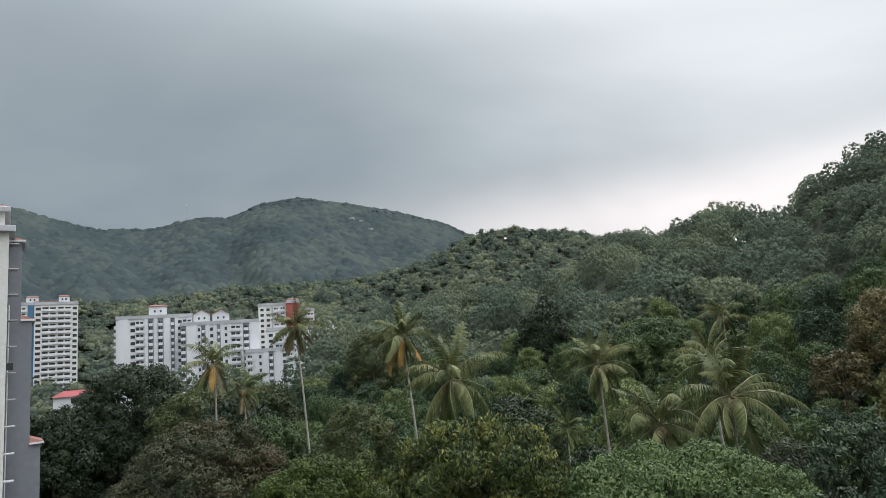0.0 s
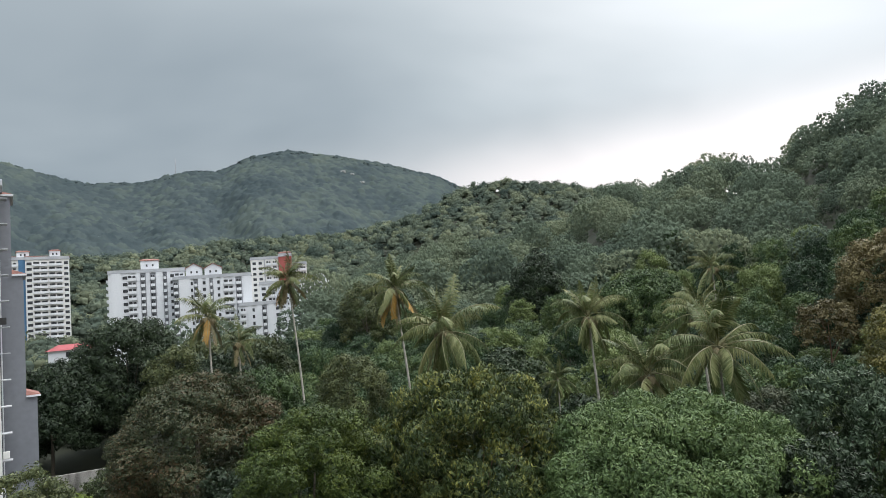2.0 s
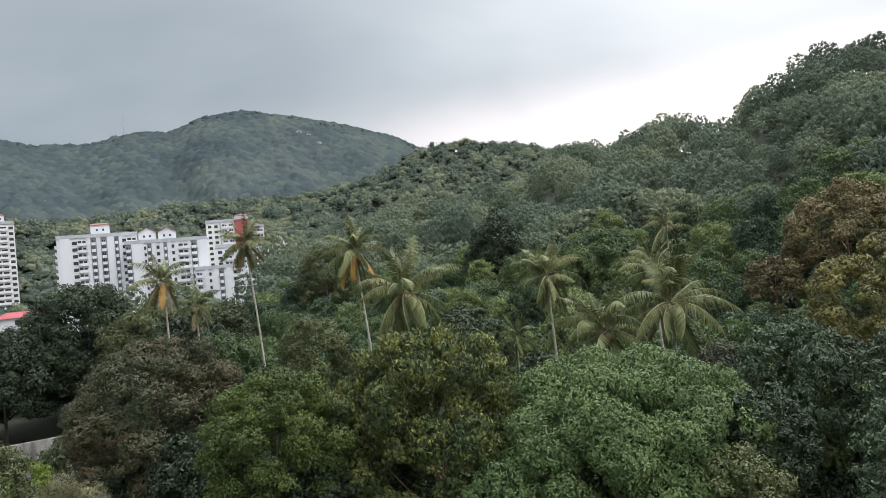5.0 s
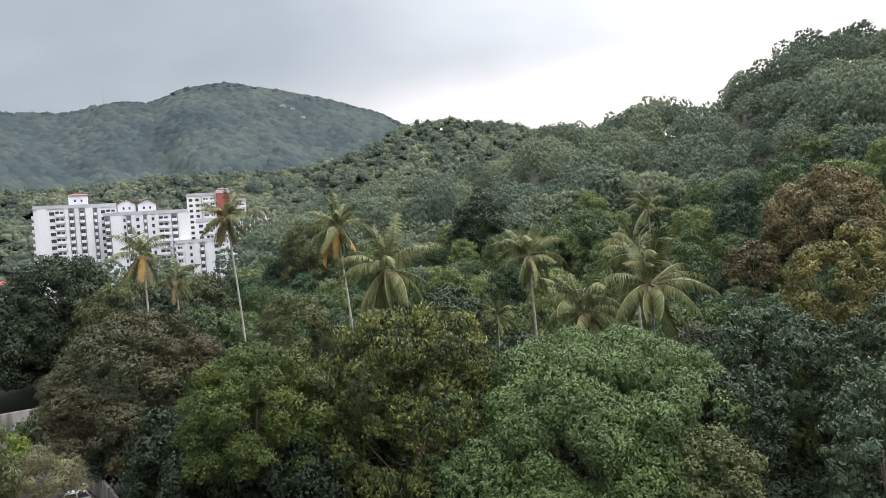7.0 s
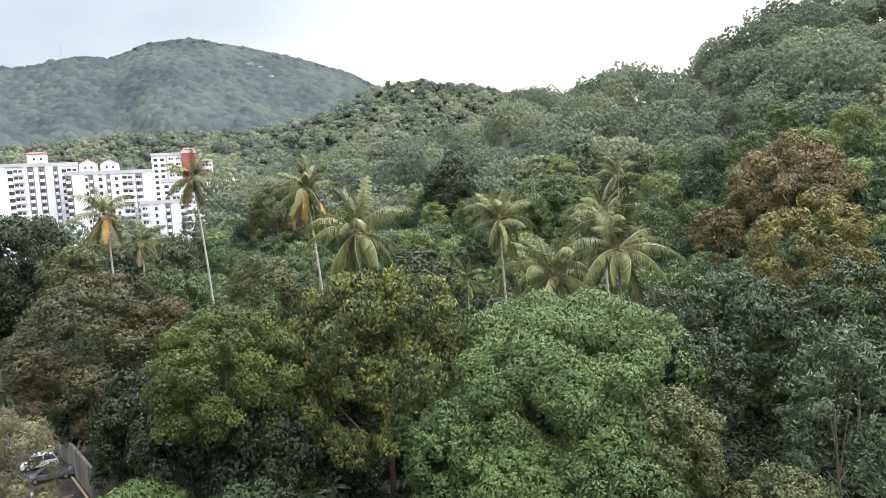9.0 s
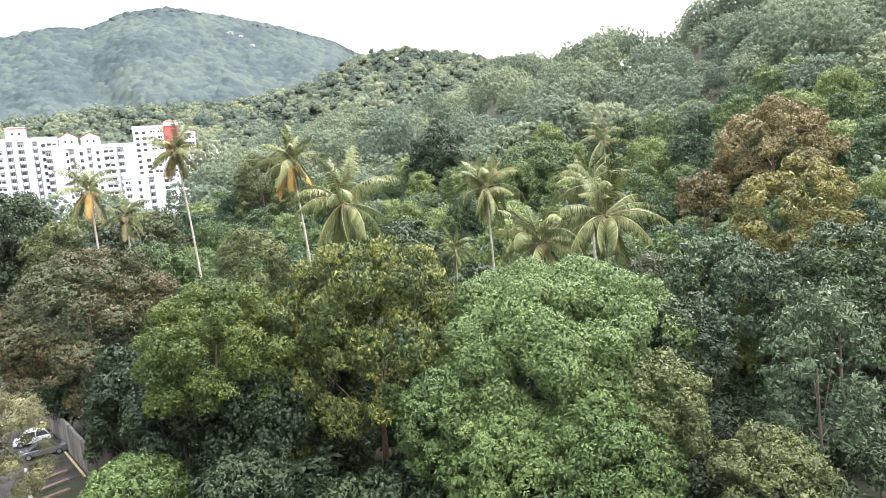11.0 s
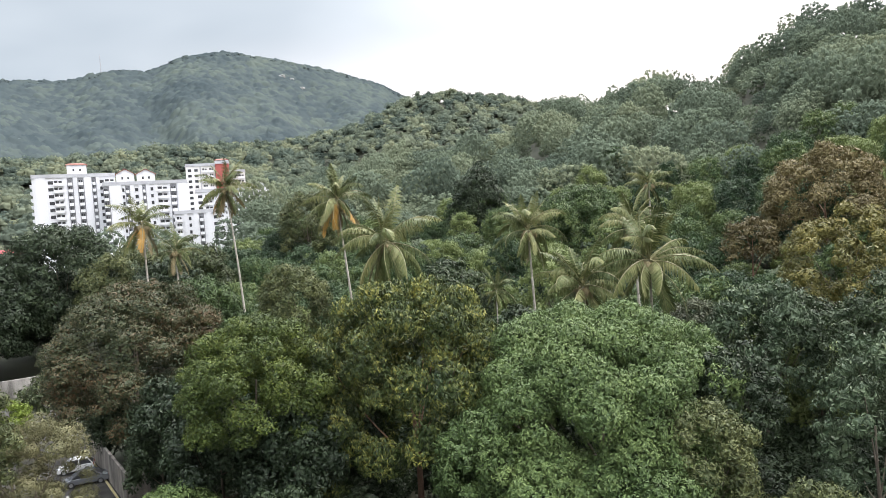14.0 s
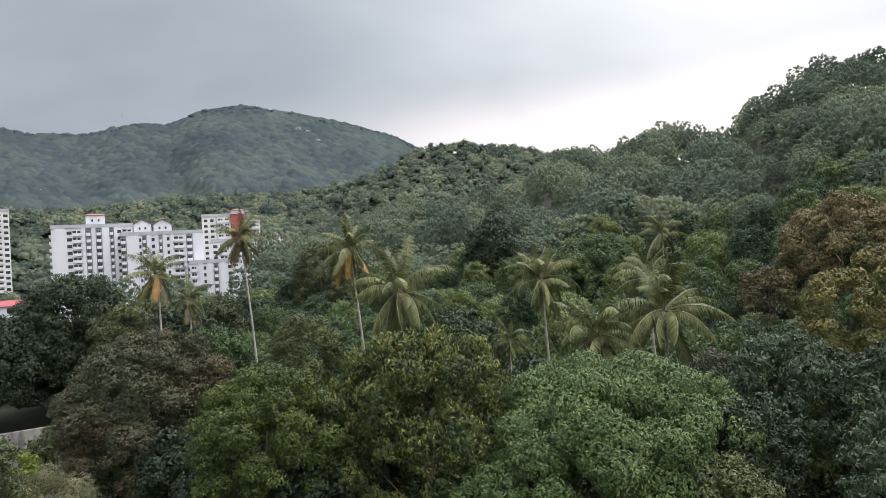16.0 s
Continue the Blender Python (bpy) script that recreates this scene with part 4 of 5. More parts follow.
def block(label, az0, az1, dist, top_el, base, depth, floor, bays, wall=WHITE, rows=None, turn=0.0, name="apartment_building", side=""):
    """bays: (from, to, kind) along the front, 0 to 1. Front faces the valley. Returns the root and its width and height."""
    azc = (az0 + az1) / 2
    c = place(azc, dist)
    w = 2 * dist * math.tan(radians((az1 - az0) / 2))
    h = height(top_el, dist) - base
    root = tagged(new(name), label, "apartment block")
    root.matrix_basis = Matrix.Translation((c.x, c.y, base)) @ Matrix.Rotation(radians(-azc + turn), 4, "Z")
    bm = box(bmesh.new(), -w / 2, w / 2, 0, depth, 0, h)
    part("wall", bm, wall, root)
    bm = box(bmesh.new(), -w / 2 - 0.4, w / 2 + 0.4, -0.4, depth + 0.4, h - 1.3, h - 0.9)
    box(bm, -w / 2 - 0.15, w / 2 + 0.15, -0.15, depth + 0.15, h - 0.895, h + 0.3)
    part("parapet", bm, GREYBAND, root, "grey roof parapet")
    n = rows or int(h / floor)
    for a, b, kind in bays:
        x0, x1 = (a - 0.5) * w, (b - 0.5) * w
        if kind in ("pier", "greypier", "bluepier"):
            part("pier", box(bmesh.new(), x0, x1, -0.45, 0.1, 0, h - 1.32), {"pier": wall, "greypier": GREYBAND, "bluepier": BLUE}[kind], root)
            continue
        # a light well is a flat panel; its shade is the dark grey
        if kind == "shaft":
            part("shaft", box(bmesh.new(), x0, x1, -0.04, 0.1, 0, h - 1.5), RECESS_SHADE, root, "flat grey panel, darkened as a light well's shade")
            kind = "balcony"
            x0, x1 = x0 + 0.3, x1 - 0.3
        for k in range(n):
            z = h - 1.9 - floor * (k + 1) + 0.75
            if z < 0.5:
                break
            if kind == "balcony":
                z -= 0.6
            facade_piece(kind, x1 - x0, floor, root, Matrix.Translation(((x0 + x1) / 2, 0, z)))
    if side:
        for k in range(n):
            for y in (depth * 0.25, depth * 0.65):
                facade_piece("balcony", 2.6, floor, root, Matrix.Translation((-w / 2, y, h - 2.0 - floor * (k + 1))) @ Matrix.Rotation(radians(-90), 4, "Z"))
    return root, w, h


def lift_house(root, x0, x1, y0, y1, z, hgt, roof="flat"):
    """A rooftop room with a tiled roof, part of its block."""
    bm = box(bmesh.new(), x0, x1, y0, y1, z, z + hgt)
    if roof == "gable":
        m = (x0 + x1) / 2
        for y in (y0, y1):
            vs = [bm.verts.new(p) for p in ((x0, y, z + hgt), (x1, y, z + hgt), (m, y, z + hgt + (x1 - x0) * 0.28))]
            bm.faces.new(vs)
    part("roof_room", bm, WHITE, root, "white rooftop room")
    bm = bmesh.new()
    if roof == "gable":
        m, t = (x0 + x1) / 2, z + hgt + (x1 - x0) * 0.28
        for xa in (x0 - 0.4, x1 + 0.4):
            q = [(xa, y0 - 0.4, z + hgt - 0.2), (m, y0 - 0.4, t + 0.1), (m, y1 + 0.4, t + 0.1), (xa, y1 + 0.4, z + hgt - 0.2)]
            lo = [bm.verts.new(p) for p in q]
            hi = [bm.verts.new((p[0], p[1], p[2] + 0.3)) for p in q]
            bm.faces.new(lo[::-1])
            bm.faces.new(hi)
            for i in range(4):
                bm.faces.new([lo[i], lo[(i + 1) % 4], hi[(i + 1) % 4], hi[i]])
    else:
        box(bm, x0 - 0.4, x1 + 0.4, y0 - 0.4, y1 + 0.4, z + hgt + 0.002, z + hgt + 0.3)
        lo = [bm.verts.new(p) for p in ((x0 - 0.4, y0 - 0.4, z + hgt + 0.3), (x1 + 0.4, y0 - 0.4, z + hgt + 0.3), (x1 + 0.4, y1 + 0.4, z + hgt + 0.3), (x0 - 0.4, y1 + 0.4, z + hgt + 0.3))]
        hi = [bm.verts.new(p) for p in ((x0 + 1, (y0 + y1) / 2, z + hgt + 1.2), (x1 - 1, (y0 + y1) / 2, z + hgt + 1.2))]
        bm.faces.new([lo[0], lo[1], hi[1], hi[0]])
        bm.faces.new([lo[1], lo[2], hi[1]])
        bm.faces.new([lo[2], lo[3], hi[0], hi[1]])
        bm.faces.new([lo[3], lo[0], hi[0]])
    part("roof", bm, TILE, root, "red-brown tiled roof")
    for x in ((2 * x0 + x1) / 3, (x0 + 2 * x1) / 3):
        if hgt > 2:
            facade_piece("small", 1.1, 3, root, Matrix.Translation((x, y0, z + hgt * 0.4)))


BASE = 8.0
root, w, h = block("white apartment block with grey parapet and open balconies", -26.4, -20.9, 345, 5.25, BASE, 16, 3.05,
                   [(0.04, 0.16, "pier"), (0.18, 0.25, "window"), (0.25, 0.36, "balcony"), (0.365, 0.405, "pier"), (0.41, 0.48, "shaft"), (0.485, 0.53, "pier"),
                    (0.535, 0.61, "shaft"), (0.615, 0.70, "pier"), (0.705, 0.76, "shaft"), (0.765, 0.80, "pier"), (0.80, 0.86, "window"), (0.865, 0.99, "balcony")], side="left")
lift_house(root, -0.08 * w, 0.16 * w, 4, 11, h, 4.6)
root, w, h = block("white apartment block stepping forward beside its neighbour", -21.8, -15.8, 332, 4.55, BASE, 14, 3.05,
                   [(0.0, 0.07, "shaft"), (0.075, 0.21, "pier"), (0.215, 0.25, "window"), (0.255, 0.31, "shaft"), (0.315, 0.36, "pier"), (0.365, 0.41, "window"), (0.415, 0.45, "pier"), (0.455, 0.50, "shaft"),
                    (0.505, 0.54, "pier"), (0.55, 0.59, "window"), (0.60, 0.63, "pier"), (0.635, 0.76, "balcony"), (0.765, 0.785, "pier"), (0.79, 0.87, "shaft"), (0.88, 0.985, "pier")])
lift_house(root, -0.34 * w, -0.13 * w, 4, 10, h, 4.0, "gable")
lift_house(root, -0.10 * w, 0.12 * w, 3, 10, h, 3.6, "gable")
root, w, h = block("low white annex with grey parapet in front of the blocks", -16.9, -13.0, 322, 2.1, BASE, 10, 3.05,
                   [(0.03, 0.14, "balcony"), (0.18, 0.24, "pier"), (0.26, 0.32, "window"), (0.36, 0.44, "pier"), (0.46, 0.56, "shaft"), (0.60, 0.70, "pier"), (0.74, 0.82, "window"), (0.86, 0.96, "balcony")])
root, w, h = block("slim white apartment block with stacked balconies", -15.8, -13.6, 400, 5.75, BASE, 14, 3.05,
                   [(0.06, 0.20, "window"), (0.28, 0.42, "window"), (0.48, 0.52, "greypier"), (0.56, 0.74, "balcony"), (0.80, 0.96, "balcony")], wall=CREAM)
root, w, h = block("grey-white balcony wing beside a red stair tower", -12.5, -11.3, 404, 5.15, BASE, 12, 3.05,
                   [(0.05, 0.48, "balcony"), (0.55, 0.95, "balcony")], wall=CREAM)
root, w, h = block("tall red-painted stair tower with a small hipped roof", -13.55, -12.5, 398, 5.9, BASE, 8, 40,
                   [(0.0, 0.06, "pier"), (0.94, 1.0, "pier")], wall=RED, name="stair_tower")
root["category"] = "tower"
lift_house(root, -w * 0.46, w * 0.46, 0.6, 7, h, 0.7)
root, w, h = block("white middle block with dark balconies behind the palms", -15.2, -11.0, 365, 3.7, BASE, 10, 3.05,
                   [(0.03, 0.12, "window"), (0.16, 0.30, "balcony"), (0.34, 0.40, "pier"), (0.44, 0.56, "balcony"), (0.60, 0.66, "pier"), (0.70, 0.80, "window"), (0.84, 0.96, "balcony")])
root, w, h = block("white gabled end block with a row of windows", -11.2, -8.9, 372, 3.15, BASE, 12, 3.05,
                   [(0.1, 0.2, "window"), (0.24, 0.44, "balcony"), (0.48, 0.58, "window"), (0.64, 0.9, "balcony")])
lift_house(root, -0.46 * w, 0.24 * w, 1, 9, h, 4.2, "gable")
root, w, h = block("cream high-rise with banded balconies and tiled roof corners", -31.75, -28.95, 425, 6.5, BASE, 18, 3.02,
                   [(0.02, 0.15, "window"), (0.17, 0.50, "balcony"), (0.53, 0.84, "balcony"), (0.87, 0.98, "window")], wall=CREAM)
lift_house(root, -0.5 * w, 0.0 * w, 2, 16, h, 0.6)
lift_house(root, 0.05 * w, 0.30 * w, 3, 9, h, 3.6)
lift_house(root, 0.31 * w, 0.5 * w, 2, 16, h, 0.2)
root, w, h = block("cream high-rise wing with a blue stair strip", -33.9, -31.75, 427, 6.5, BASE, 18, 3.02,
                   [(0.02, 0.2, "window"), (0.22, 0.45, "balcony"), (0.5, 0.76, "balcony"), (0.80, 0.995, "bluepier")], wall=CREAM)
lift_house(root, -0.48 * w, 0.22 * w, 2, 16, h, 0.6)
lift_house(root, 0.26 * w, 0.62 * w, 3, 10, h, 3.4)

# ---- the grey stepped block near the car park ----
near = tagged(new("apartment_building"), "slate-grey stepped end wall of a nearby white apartment block", "apartment block")
nd = 95.0
c0 = place(-33.25, nd)
near.matrix_basis = Matrix.Translation((c0.x, c0.y, 0)) @ Matrix.Rotation(radians(33.25), 4, "Z")
for x0, x1, el, cap in ((-0.25, 1.10, 10.9, 0), (1.10, 2.25, 5.2, 1), (2.25, 3.35, -3.5, 1)):
    top = height(el, nd)
    part("wall", box(bmesh.new(), x0, x1, 0, 6 if cap else 9, 0, top), SLATE, near)
    bm = bmesh.new()
    q = [(x0 - 0.02, -0.35, top), (x1 + 0.35, -0.35, top), (x1 + 0.35, 6.3, top), (x0 - 0.02, 6.3, top)]
    lo = [bm.verts.new(p) for p in q]
    md = [bm.verts.new((p[0], p[1], p[2] + 0.22)) for p in q]
    hi = [bm.verts.new((x0, 0.2, top + 0.8)), bm.verts.new((x0, 5.8, top + 0.8))]
    bm.faces.new(lo[::-1])
    for i in range(4):
        bm.faces.new([lo[i], lo[(i + 1) % 4], md[(i + 1) % 4], md[i]])
    bm.faces.new([md[0], md[1], hi[0]])
    bm.faces.new([md[1], md[2], hi[1], hi[0]])
    bm.faces.new([md[2], md[3], hi[1]])
    bm.faces.new([md[3], md[0], hi[0], hi[1]])
    for f in bm.faces:
        f.material_index = 1 if f.calc_center_median().z > top + 0.25 else 0
    part("roof", bm, [WHITE, TILE], near, "small tiled step roof with white edge")
ztop = height(11.7, 90)
part("wall", box(bmesh.new(), -14, -0.27, -4, 9, 0, ztop), CREAM, near)
bm = box(bmesh.new(), -14.5, 0.35, -4.7, 9, ztop + 0.004, ztop + 0.75)
part("eave", bm, GREYBAND, near, "grey projecting roof eave", None, 0.06)
part("roof_room", box(bmesh.new(), -14, -0.75, -3, 7, ztop + 0.754, ztop + 2.6), CREAM, near)
bm = box(bmesh.new(), -14.5, -0.2, -3.6, 7.5, ztop + 2.604, ztop + 3.2)
part("eave", bm, GREYBAND, near, "grey projecting roof eave", None, 0.06)
bm = bmesh.new()
vs = [bm.verts.new(p) for p in ((-14.4, -3.5, ztop + 3.2), (-0.3, -3.5, ztop + 3.2), (-0.3, 7.4, ztop + 3.2), (-14.4, 7.4, ztop + 3.2), (-7.3, 2, ztop + 6.0))]
for i in range(4):
    bm.faces.new([vs[i], vs[(i + 1) % 4], vs[4]])
part("roof", bm, TILE, near, "red tiled roof")
for k in range(14):
    z = ztop - 2.9 - 3.0 * k
    bm = box(bmesh.new(), -0.27, 0.75, -2.9, -1.1, z + 1.75, z + 1.87)
    part("awning", bm, GREYBAND, near, "thin concrete window awning", None, 0.02)
    ob = part("window", box(bmesh.new(), -0.3, -0.22, -2.7, -1.3, z + 0.3, z + 1.65), SHADOWY, near)
    bm = ring(bmesh.new(), 1.7, 1.4, 0.1, -0.10, 0.02)
    ob = part("window", bm, WHITE, near, "", Matrix.Translation((-2.05, -4, z + 0.3)))
    part("pane", box(bmesh.new(), -0.85, 0.85, -0.04, 0.02, 0, 1.4), SHADOWY, ob)
    if k in (4, 9):
        part("air_conditioner", box(bmesh.new(), -0.2, 0.45, -3.2, -2.9, z - 0.9, z - 0.1), CREAM if k == 9 else BLACK, near, "boxed wall unit", None, 0.03)
v, f = tube([(-0.1, -0.15, 0.0), (-0.1, -0.15, ztop - 8)], [0.07, 0.07], 8)
link("drain_pipe", raw_mesh("drain_pipe", v, f, [WHITE], smooth=True), near, "white drain pipe")

# ---- red-roofed house ----
house = tagged(new("house"), "low white house with a red metal roof among trees", "house")
c0 = place(-29.0, 205)
house.matrix_basis = Matrix.Translation((c0.x, c0.y, 8)) @ Matrix.Rotation(radians(24), 4, "Z")
rz = height(-0.25, 205) - 8
part("wall", box(bmesh.new(), -5, 5, -3, 3, 0, rz - 0.6), WHITE, house)
bm = bmesh.new()
lo = [bm.verts.new(p) for p in ((-5.6, -3.6, rz - 0.6), (5.6, -3.6, rz - 0.6), (5.6, 3.6, rz - 0.6), (-5.6, 3.6, rz - 0.6))]
hi = [bm.verts.new(p) for p in ((-3, 0, rz + 0.9), (4.5, 0, rz + 0.9))]
for q in ((lo[0], lo[1], hi[1], hi[0]), (lo[1], lo[2], hi[1]), (lo[2], lo[3], hi[0], hi[1]), (lo[3], lo[0], hi[0]), lo[::-1]):
    bm.faces.new(q)
part("roof", bm, ROOF_RED, house, "red metal roof")
part("window", box(bmesh.new(), -1, 1, -3.06, -2.9, rz - 2.4, rz - 1.1), SHADOWY, house)

# ---- car park ----
bm = bmesh.new()
pts = [place(a, r) for a, r in ((-60, 40), (-40, 40), (-26.2, 60), (-26.0, 70.2), (-22.1, 70.3), (-24.15, 90), (-25.4, 131), (-31, 131), (-45, 131), (-60, 120))]
lo = [bm.verts.new((p.x, p.y, 0.02)) for p in pts]
hi = [bm.verts.new((p.x, p.y, 0.06)) for p in pts]
bm.faces.new(hi)
for i in range(len(lo)):
    j = (i + 1) % len(lo)
    bm.faces.new([lo[i], lo[j], hi[j], hi[i]])
bmesh.ops.recalc_face_normals(bm, faces=bm.faces[:])
tagged(part("road", bm, ASPHALT), "worn grey asphalt car park", "car park", kind="structure")


def wall_run(name, label, a, b, thick, high, mat, base=0.0):
    a, b = Vector(a), Vector(b)
    d = b - a
    bm = box(bmesh.new(), 0, d.length, 0, thick, -0.3, high)
    ob = part(name, bm, mat, None, "", None, 0.04)
    ob.matrix_basis = Matrix.Translation((a.x, a.y, base)) @ Matrix.Rotation(math.atan2(d.y, d.x), 4, "Z")
    return tagged(ob, label, "wall", kind="structure")


wall_run("wall_north", "pale streaked concrete retaining wall", place(-34, 134), place(-25.6, 134), 0.4, 3.2, CONCRETE)
wall_run("wall_east", "peeling painted wall with dark streaks beside the car park", place(-21.9, 70), place(-24.1, 90), 0.3, 3.2, GRAFFITI)
wall_run("wall_south", "peeling painted wall with dark streaks under the trees", place(-21.85, 69.7), place(-20.3, 70.6), 0.3, 3.3, GRAFFITI)
wall_run("kerb", "faded yellow kerb at the foot of the wall", place(-22.3, 70), place(-24.4, 90), 0.2, 0.16, YELLOW)
wall_run("wall_low", "low grey concrete wall beside the timber pile", place(-25.9, 64), place(-25.9, 74), 0.3, 1.0, CONCRETE)
for k, r in enumerate((66.5, 69.0, 71.5)):
    a, b = place(-25.4, r), place(-23.4, r + 0.8)
    bm = box(bmesh.new(), 0, (b - a).length, 0, 0.5, 0, 0.28)
    ob = part("timber_beam", bm, TIMBER, None, "", None, 0.03)
    ob.matrix_basis = Matrix.Translation((a.x, a.y, 0.0)) @ Matrix.Rotation(math.atan2(b.y - a.y, b.x - a.x), 4, "Z")
    tagged(ob, "weathered timber beam lying on dark soil", "beam", "timber beams")


def hull(profile, half, taper):
    """A car body from its side profile (x, z), narrower towards the top."""
    bm = bmesh.new()
    zs = [p[1] for p in profile]
    rows = []
    for s in (-1, 1):
        rows.append([bm.verts.new((x, s * (half - taper * max(0, z - 0.85)), z)) for x, z in profile])
    n = len(profile)
    bm.faces.new(rows[0])
    bm.faces.new(rows[1][::-1])
    for i in range(n):
        j = (i + 1) % n
        bm.faces.new([rows[0][j], rows[0][i], rows[1][i], rows[1][j]])
    bmesh.ops.recalc_face_normals(bm, faces=bm.faces[:])
    return bm


def make_car(name, label, profile, glass, paint, length, m):
    root = tagged(new(name), label, "car", "parked cars")
    root.matrix_basis = m
    part("body", hull(profile, 0.80, 0.0), paint, root, "", None, 0.05)
    part("cabin", hull(glass, 0.78, 0.28), SHADOWY, root, "dark glass cabin")
    zt = max(z for _, z in glass)
    xs = [x for x, z in glass if z > zt - 0.1]
    part("roof", box(bmesh.new(), min(xs) - 0.05, max(xs) + 0.05, -0.66, 0.66, zt - 0.02, zt + 0.05), paint, root, "", None, 0.03)
    for x in (min(x for x, _ in glass), sum(xs) / len(xs), max(x for x, _ in glass)):
        top = min(max(x, min(xs)), max(xs))
        for s in (-1, 1):
            v, f = tube([(x, s * 0.79, 0.88), (top, s * 0.64, zt)], [0.05, 0.05], 6)
            link("pillar", raw_mesh("pillar", v, f, [paint]), root)
    for x in (-length * 0.31, length * 0.31):
        for s in (-0.74, 0.74):
            bm = bmesh.new()
            bmesh.ops.create_cone(bm, cap_ends=True, segments=20, radius1=0.30, radius2=0.30, depth=0.2)
            wheel = part("wheel", bm, BLACK, root, "", Matrix.Translation((x, s, 0.30)) @ Matrix.Rotation(radians(90), 4, "X"))
            bm = bmesh.new()
            bmesh.ops.create_cone(bm, cap_ends=True, segments=14, radius1=0.19, radius2=0.19, depth=0.22)
            part("rim", bm, STEEL, wheel)
    for s in (-0.55, 0.55):
        part("headlight", box(bmesh.new(), -length / 2 - 0.02, -length / 2 + 0.1, s - 0.18, s + 0.18, 0.60, 0.76), STEEL, root)
        part("tail_light", box(bmesh.new(), length / 2 - 0.1, length / 2 + 0.02, s - 0.14, s + 0.14, 0.66, 0.88), RED, root)
    return root


p = place(-25.3, 84.5)
make_car("hatchback", "small white hatchback with dark windows, parked",
         [(-1.8, 0.25), (-1.82, 0.62), (-1.1, 0.88), (1.72, 0.92), (1.8, 0.5), (1.72, 0.25)],
         [(-1.15, 0.86), (-0.5, 1.42), (1.25, 1.44), (1.7, 0.9)], CAR_WHITE, 3.6,
         Matrix.Translation((p.x, p.y, 0.06)) @ Matrix.Rotation(radians(18), 4, "Z"))
p = place(-24.7, 79.5)
make_car("sedan", "silver-grey sedan parked beside the wall",
         [(-2.2, 0.25), (-2.22, 0.62), (-1.3, 0.86), (2.1, 0.92), (2.2, 0.5), (2.1, 0.25)],
         [(-1.35, 0.84), (-0.5, 1.38), (0.8, 1.38), (1.6, 0.9)], CAR_GREY, 4.4,
         Matrix.Translation((p.x, p.y, 0.06)) @ Matrix.Rotation(radians(18), 4, "Z"))


def make_motorcycle(m, paint):
    root = tagged(new("motorcycle"), "small parked motorcycle in a row of others", "motorcycle", "parked motorcycles")
    root.matrix_basis = m
    for x in (-0.6, 0.6):
        bm = bmesh.new()
        bmesh.ops.create_cone(bm, cap_ends=True, segments=18, radius1=0.28, radius2=0.28, depth=0.1)
        part("wheel", bm, BLACK, root, "", Matrix.Translation((x, 0, 0.28)) @ Matrix.Rotation(radians(90), 4, "X"))
    part("body", hull([(-0.65, 0.45), (-0.6, 0.75), (0.1, 0.6), (0.45, 0.95), (0.6, 0.9), (0.35, 0.3), (-0.2, 0.25)], 0.13, 0.0), paint, root)
    part("seat", box(bmesh.new(), -0.65, 0.05, -0.12, 0.12, 0.74, 0.84), BLACK, root, "black seat", None, 0.03)
    v, f = tube([(0.45, -0.32, 1.02), (0.5, 0, 0.98), (0.45, 0.32, 1.02)], [0.02, 0.02, 0.02], 6)
    link("handlebar", raw_mesh("handlebar", v, f, [STEEL]), root)
    return root


for k in range(9):
    p = place(-26.9 + 0.18 * k, 94.0 + 0.9 * (k % 2) + 0.3 * k)
    make_motorcycle(Matrix.Translation((p.x, p.y, 0.06)) @ Matrix.Rotation(radians(60 + 7 * (k % 3)), 4, "Z"),
                    [CAR_WHITE, RED, CAR_GREY, CAR_WHITE, BLACK][k % 5])

# street lamp over the car park
lamp = tagged(new("street_lamp"), "slim street lamp with a white arm", "street lamp")
p = place(-26.0, 128)
lamp.matrix_basis = Matrix.Translation((p.x, p.y, 0))
zl = height(-8.0, 128)
v, f = tube([(0, 0, 0), (0, 0, zl - 0.3), (0, 0, zl)], [0.09, 0.06, 0.05], 8)
link("pole", raw_mesh("pole", v, f, [STEEL], smooth=True), lamp)
v, f = tube([(0, 0, zl - 0.05), (-0.8, 0, zl + 0.05), (-1.6, 0, zl + 0.05)], [0.05, 0.05, 0.05], 6)
link("arm", raw_mesh("arm", v, f, [WHITE], smooth=True), lamp)
part("lamp_head", box(bmesh.new(), -2.2, -1.5, -0.14, 0.14, zl, zl + 0.14), WHITE, lamp, "white lamp head", None, 0.03)

# ---- the building on whose balcony the camera stands ----
bm = box(bmesh.new(), -14, 14, -9, -2.6, 0, 40)
tagged(part("wall_south", bm, WHITE), "plain white apartment wall behind the balcony", "wall", kind="structure")
bm = bmesh.new()
bmesh.ops.create_cone(bm, cap_ends=True, segments=32, radius1=0.25, radius2=0.25, depth=24.58)
for v in bm.verts:
    v.co.z += 12.29
p = place(-39.8, 1.5)
post = part("balcony_post", bm, WHITE)
post.matrix_basis = Matrix.Translation(p)
tagged(post, "rounded white painted post beside the balcony", "post", kind="structure")


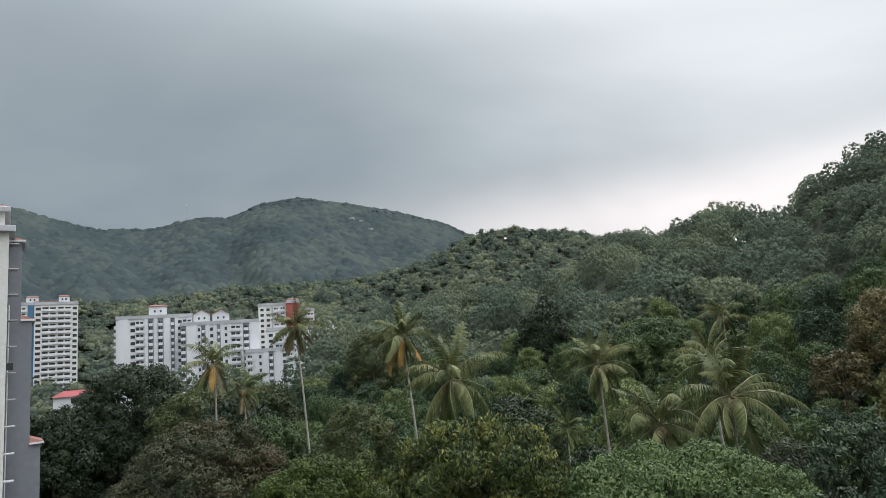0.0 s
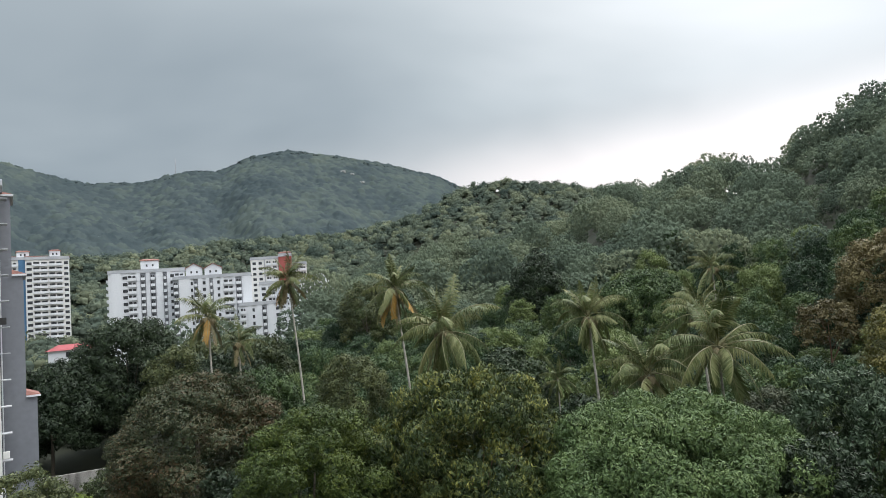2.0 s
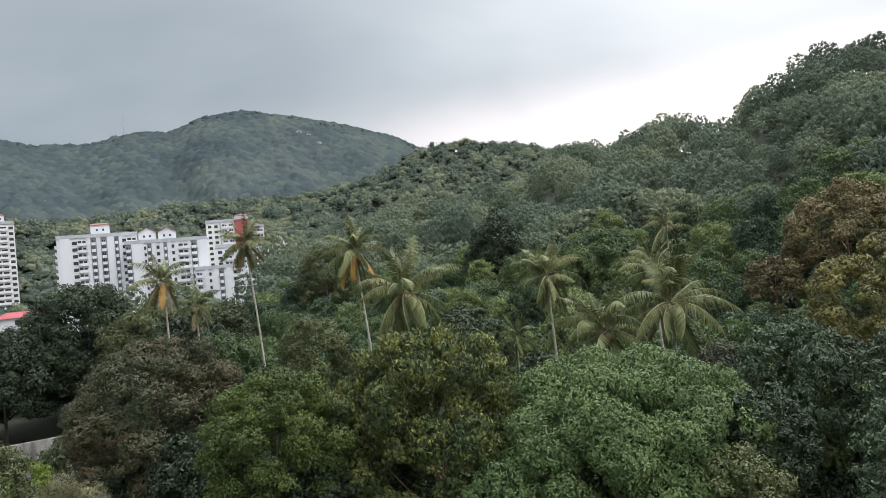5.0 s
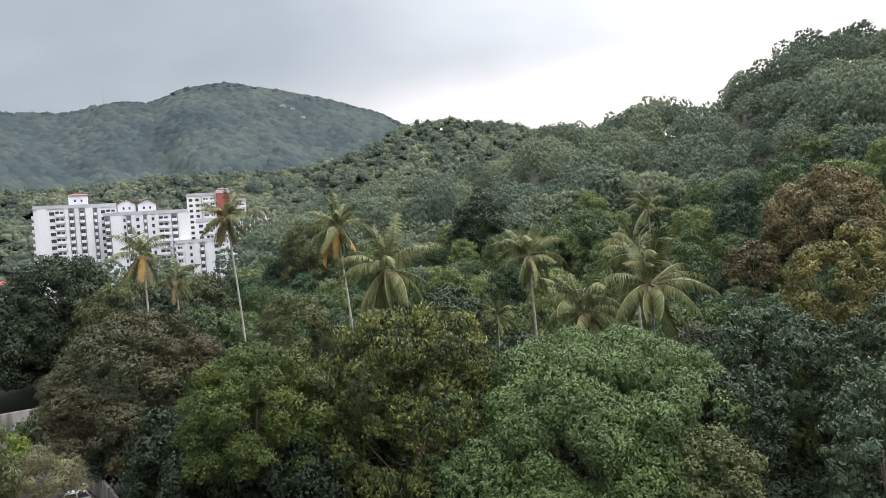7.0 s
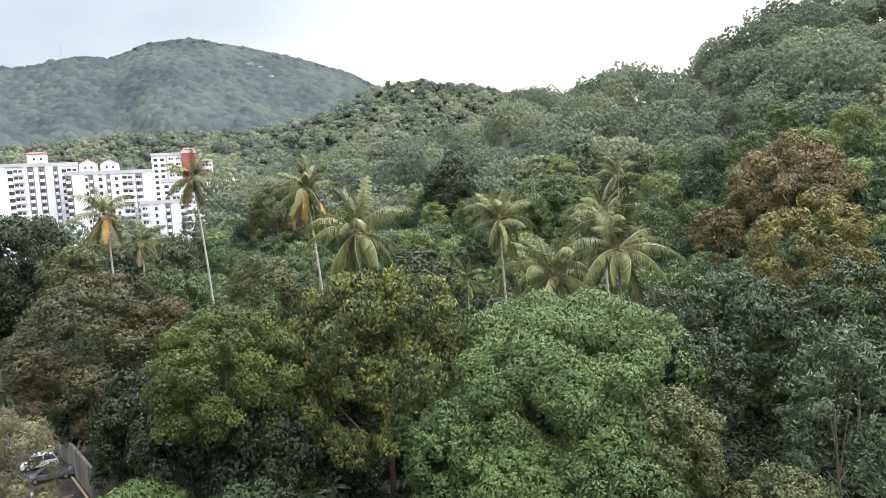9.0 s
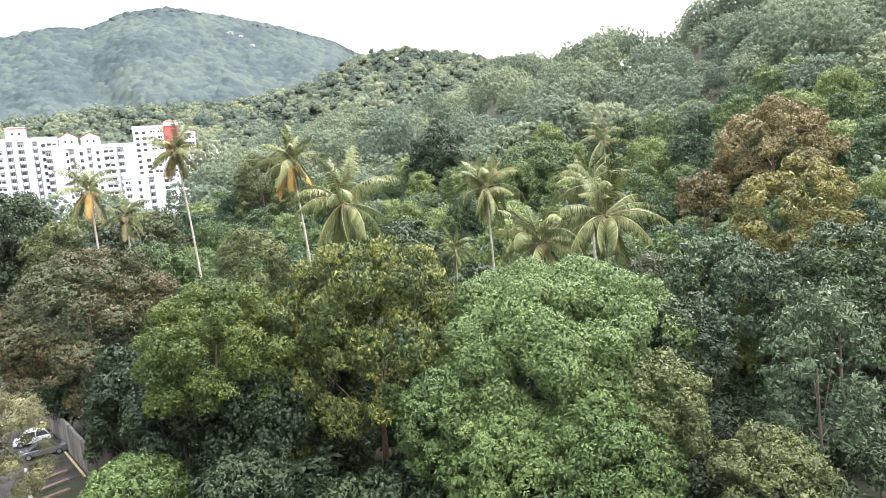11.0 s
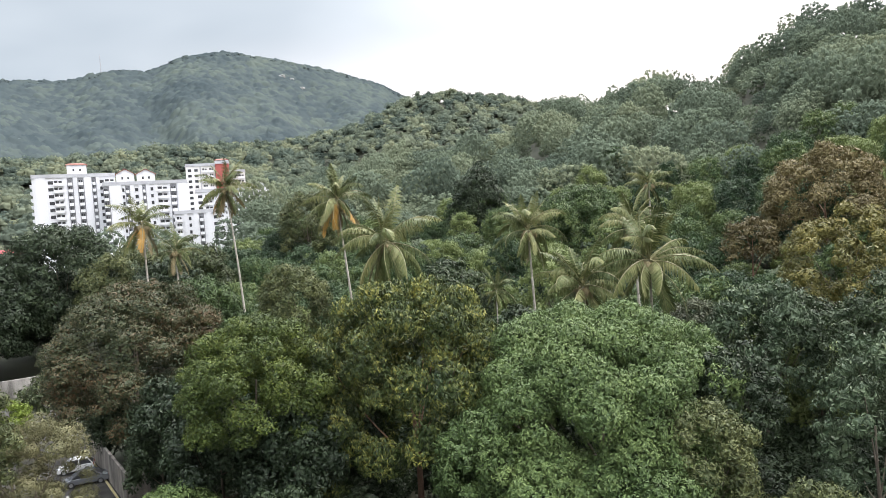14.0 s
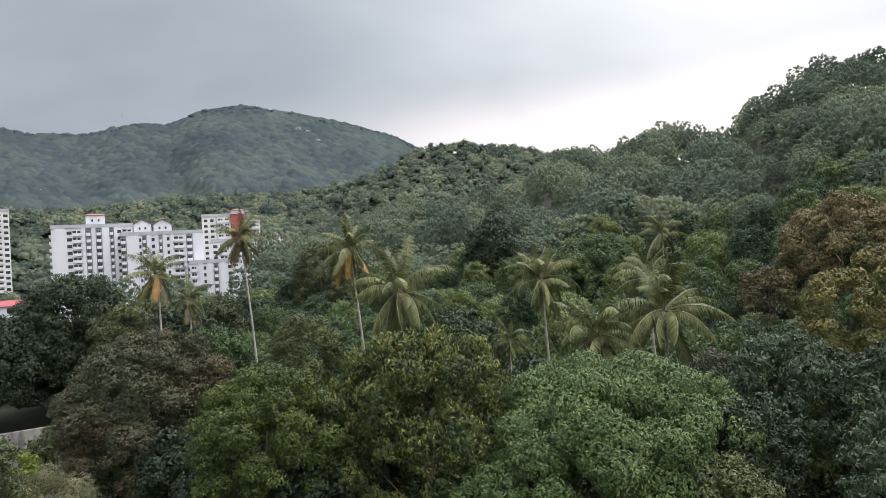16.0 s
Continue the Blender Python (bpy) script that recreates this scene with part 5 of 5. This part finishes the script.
# ---- banana plants in the shade below the tall trees ----
def banana_leaf(seed):
    """A long blade, arched over, with a torn edge and a raised midrib."""
    rng = np.random.default_rng(seed)
    n = 22
    s = np.linspace(0, 1, n)
    ang = np.radians(70 - 95 * s)
    x = np.concatenate([[0], np.cumsum(np.cos(ang[:-1]))]) * 2.6 / n
    z = np.concatenate([[0], np.cumsum(np.sin(ang[:-1]))]) * 2.6 / n
    w = 0.42 * np.sin(np.clip(s * 0.95 + 0.05, 0, 1) * np.pi) ** 0.6
    V, F = [], []
    for i in range(n - 1):
        for sd in (-1, 1):
            gap = rng.uniform(0.0, 0.35) if rng.uniform() < 0.4 else 0.0
            b = len(V)
            V += [(x[i], 0, z[i]), (x[i + 1], 0, z[i + 1]),
                  (x[i + 1] - gap * 0.2, sd * w[i + 1], z[i + 1] - 0.12 - gap * 0.3), (x[i], sd * w[i], z[i] - 0.12)]
            F.append((b, b + 1, b + 2, b + 3))
    return raw_mesh("banana_leaf", np.array(V), np.array(F), [L_TUFT])


BLADES = [banana_leaf(i) for i in range(3)]
for k, (az, dist, hgt) in enumerate(((-6.2, 51, 3.4), (-7.6, 53, 2.6), (-4.6, 54, 2.8))):
    p = place(az, dist)
    root = tagged(new("banana_plant"), "banana plant with long torn leaves in deep shade", "banana plant", "banana plants")
    root.matrix_basis = Matrix.Translation((p.x, p.y, float(ground_z(az, dist))))
    v, f = tube([(0, 0, -0.2), (0.05, 0, hgt * 0.5), (0, 0, hgt)], [0.16, 0.13, 0.09], 10)
    link("stem", raw_mesh("stem", v, f, [BARK], smooth=True), root)
    for i in range(8):
        link("leaf", BLADES[i % 3], root, "", Matrix.Translation((0, 0, hgt - 0.1)) @ Matrix.Rotation(i * 0.81 + k, 4, "Z")
             @ Matrix.Rotation(0.12 * (i % 3), 4, "Y"))

# ---- mast and rocks on the far mountain ----
mast = tagged(new("radio_mast"), "thin steel radio mast on the mountain crest", "mast")
p = place(-21.2, 1396)
mast.matrix_basis = Matrix.Translation((p.x, p.y, float(ground_z(-21.2, 1396))))
for a in range(3):
    ca, sa = 0.9 * math.cos(a * 2.094), 0.9 * math.sin(a * 2.094)
    v, f = tube([(ca, sa, -1), (ca * 0.3, sa * 0.3, 42)], [0.22, 0.14], 6)
    link("leg", raw_mesh("leg", v, f, [STEEL], smooth=True), mast)
for k in range(9):
    z = 3 + 4.4 * k
    q = 1 - 0.7 * z / 42
    pts = [(0.9 * q * math.cos(a * 2.094), 0.9 * q * math.sin(a * 2.094), z) for a in (0, 1, 2, 0)]
    v, f = tube(pts, [0.08] * 4, 5)
    link("brace", raw_mesh("brace", v, f, [STEEL]), mast)

ROCK = surface("pale_rock", (0.10, 0.105, 0.105), (0.20, 0.20, 0.19), 0.15, 0.9, 1.0, 0.6)
for k, (az, el, size) in enumerate(((-7.7, 12.55, 7.0), (-7.0, 12.35, 5.0), (-6.2, 11.6, 6.0), (-26.9, 8.0, 4.0))):
    lo_r, hi_r = 720.0, 1390.0
    for _ in range(40):
        m_r = (lo_r + hi_r) / 2
        if EYE + m_r * math.tan(radians(el)) > float(ground_z(az, m_r)) + 9:
            lo_r = m_r
        else:
            hi_r = m_r
    bm = bmesh.new()
    bmesh.ops.create_icosphere(bm, subdivisions=3, radius=size)
    for v in bm.verts:
        v.co *= 1 + 0.45 * noise.noise(v.co * 0.22 + Vector((k * 9, 0, 0)))
        v.co.z *= 0.75
    p = place(az, lo_r - 4)
    rock = part("rock_outcrop", bm, ROCK)
    rock.matrix_basis = Matrix.Translation((p.x, p.y, float(ground_z(az, lo_r - 4)) + 6))
    tagged(rock, "pale bare rock showing between mountain trees", "rock", "mountain rocks")
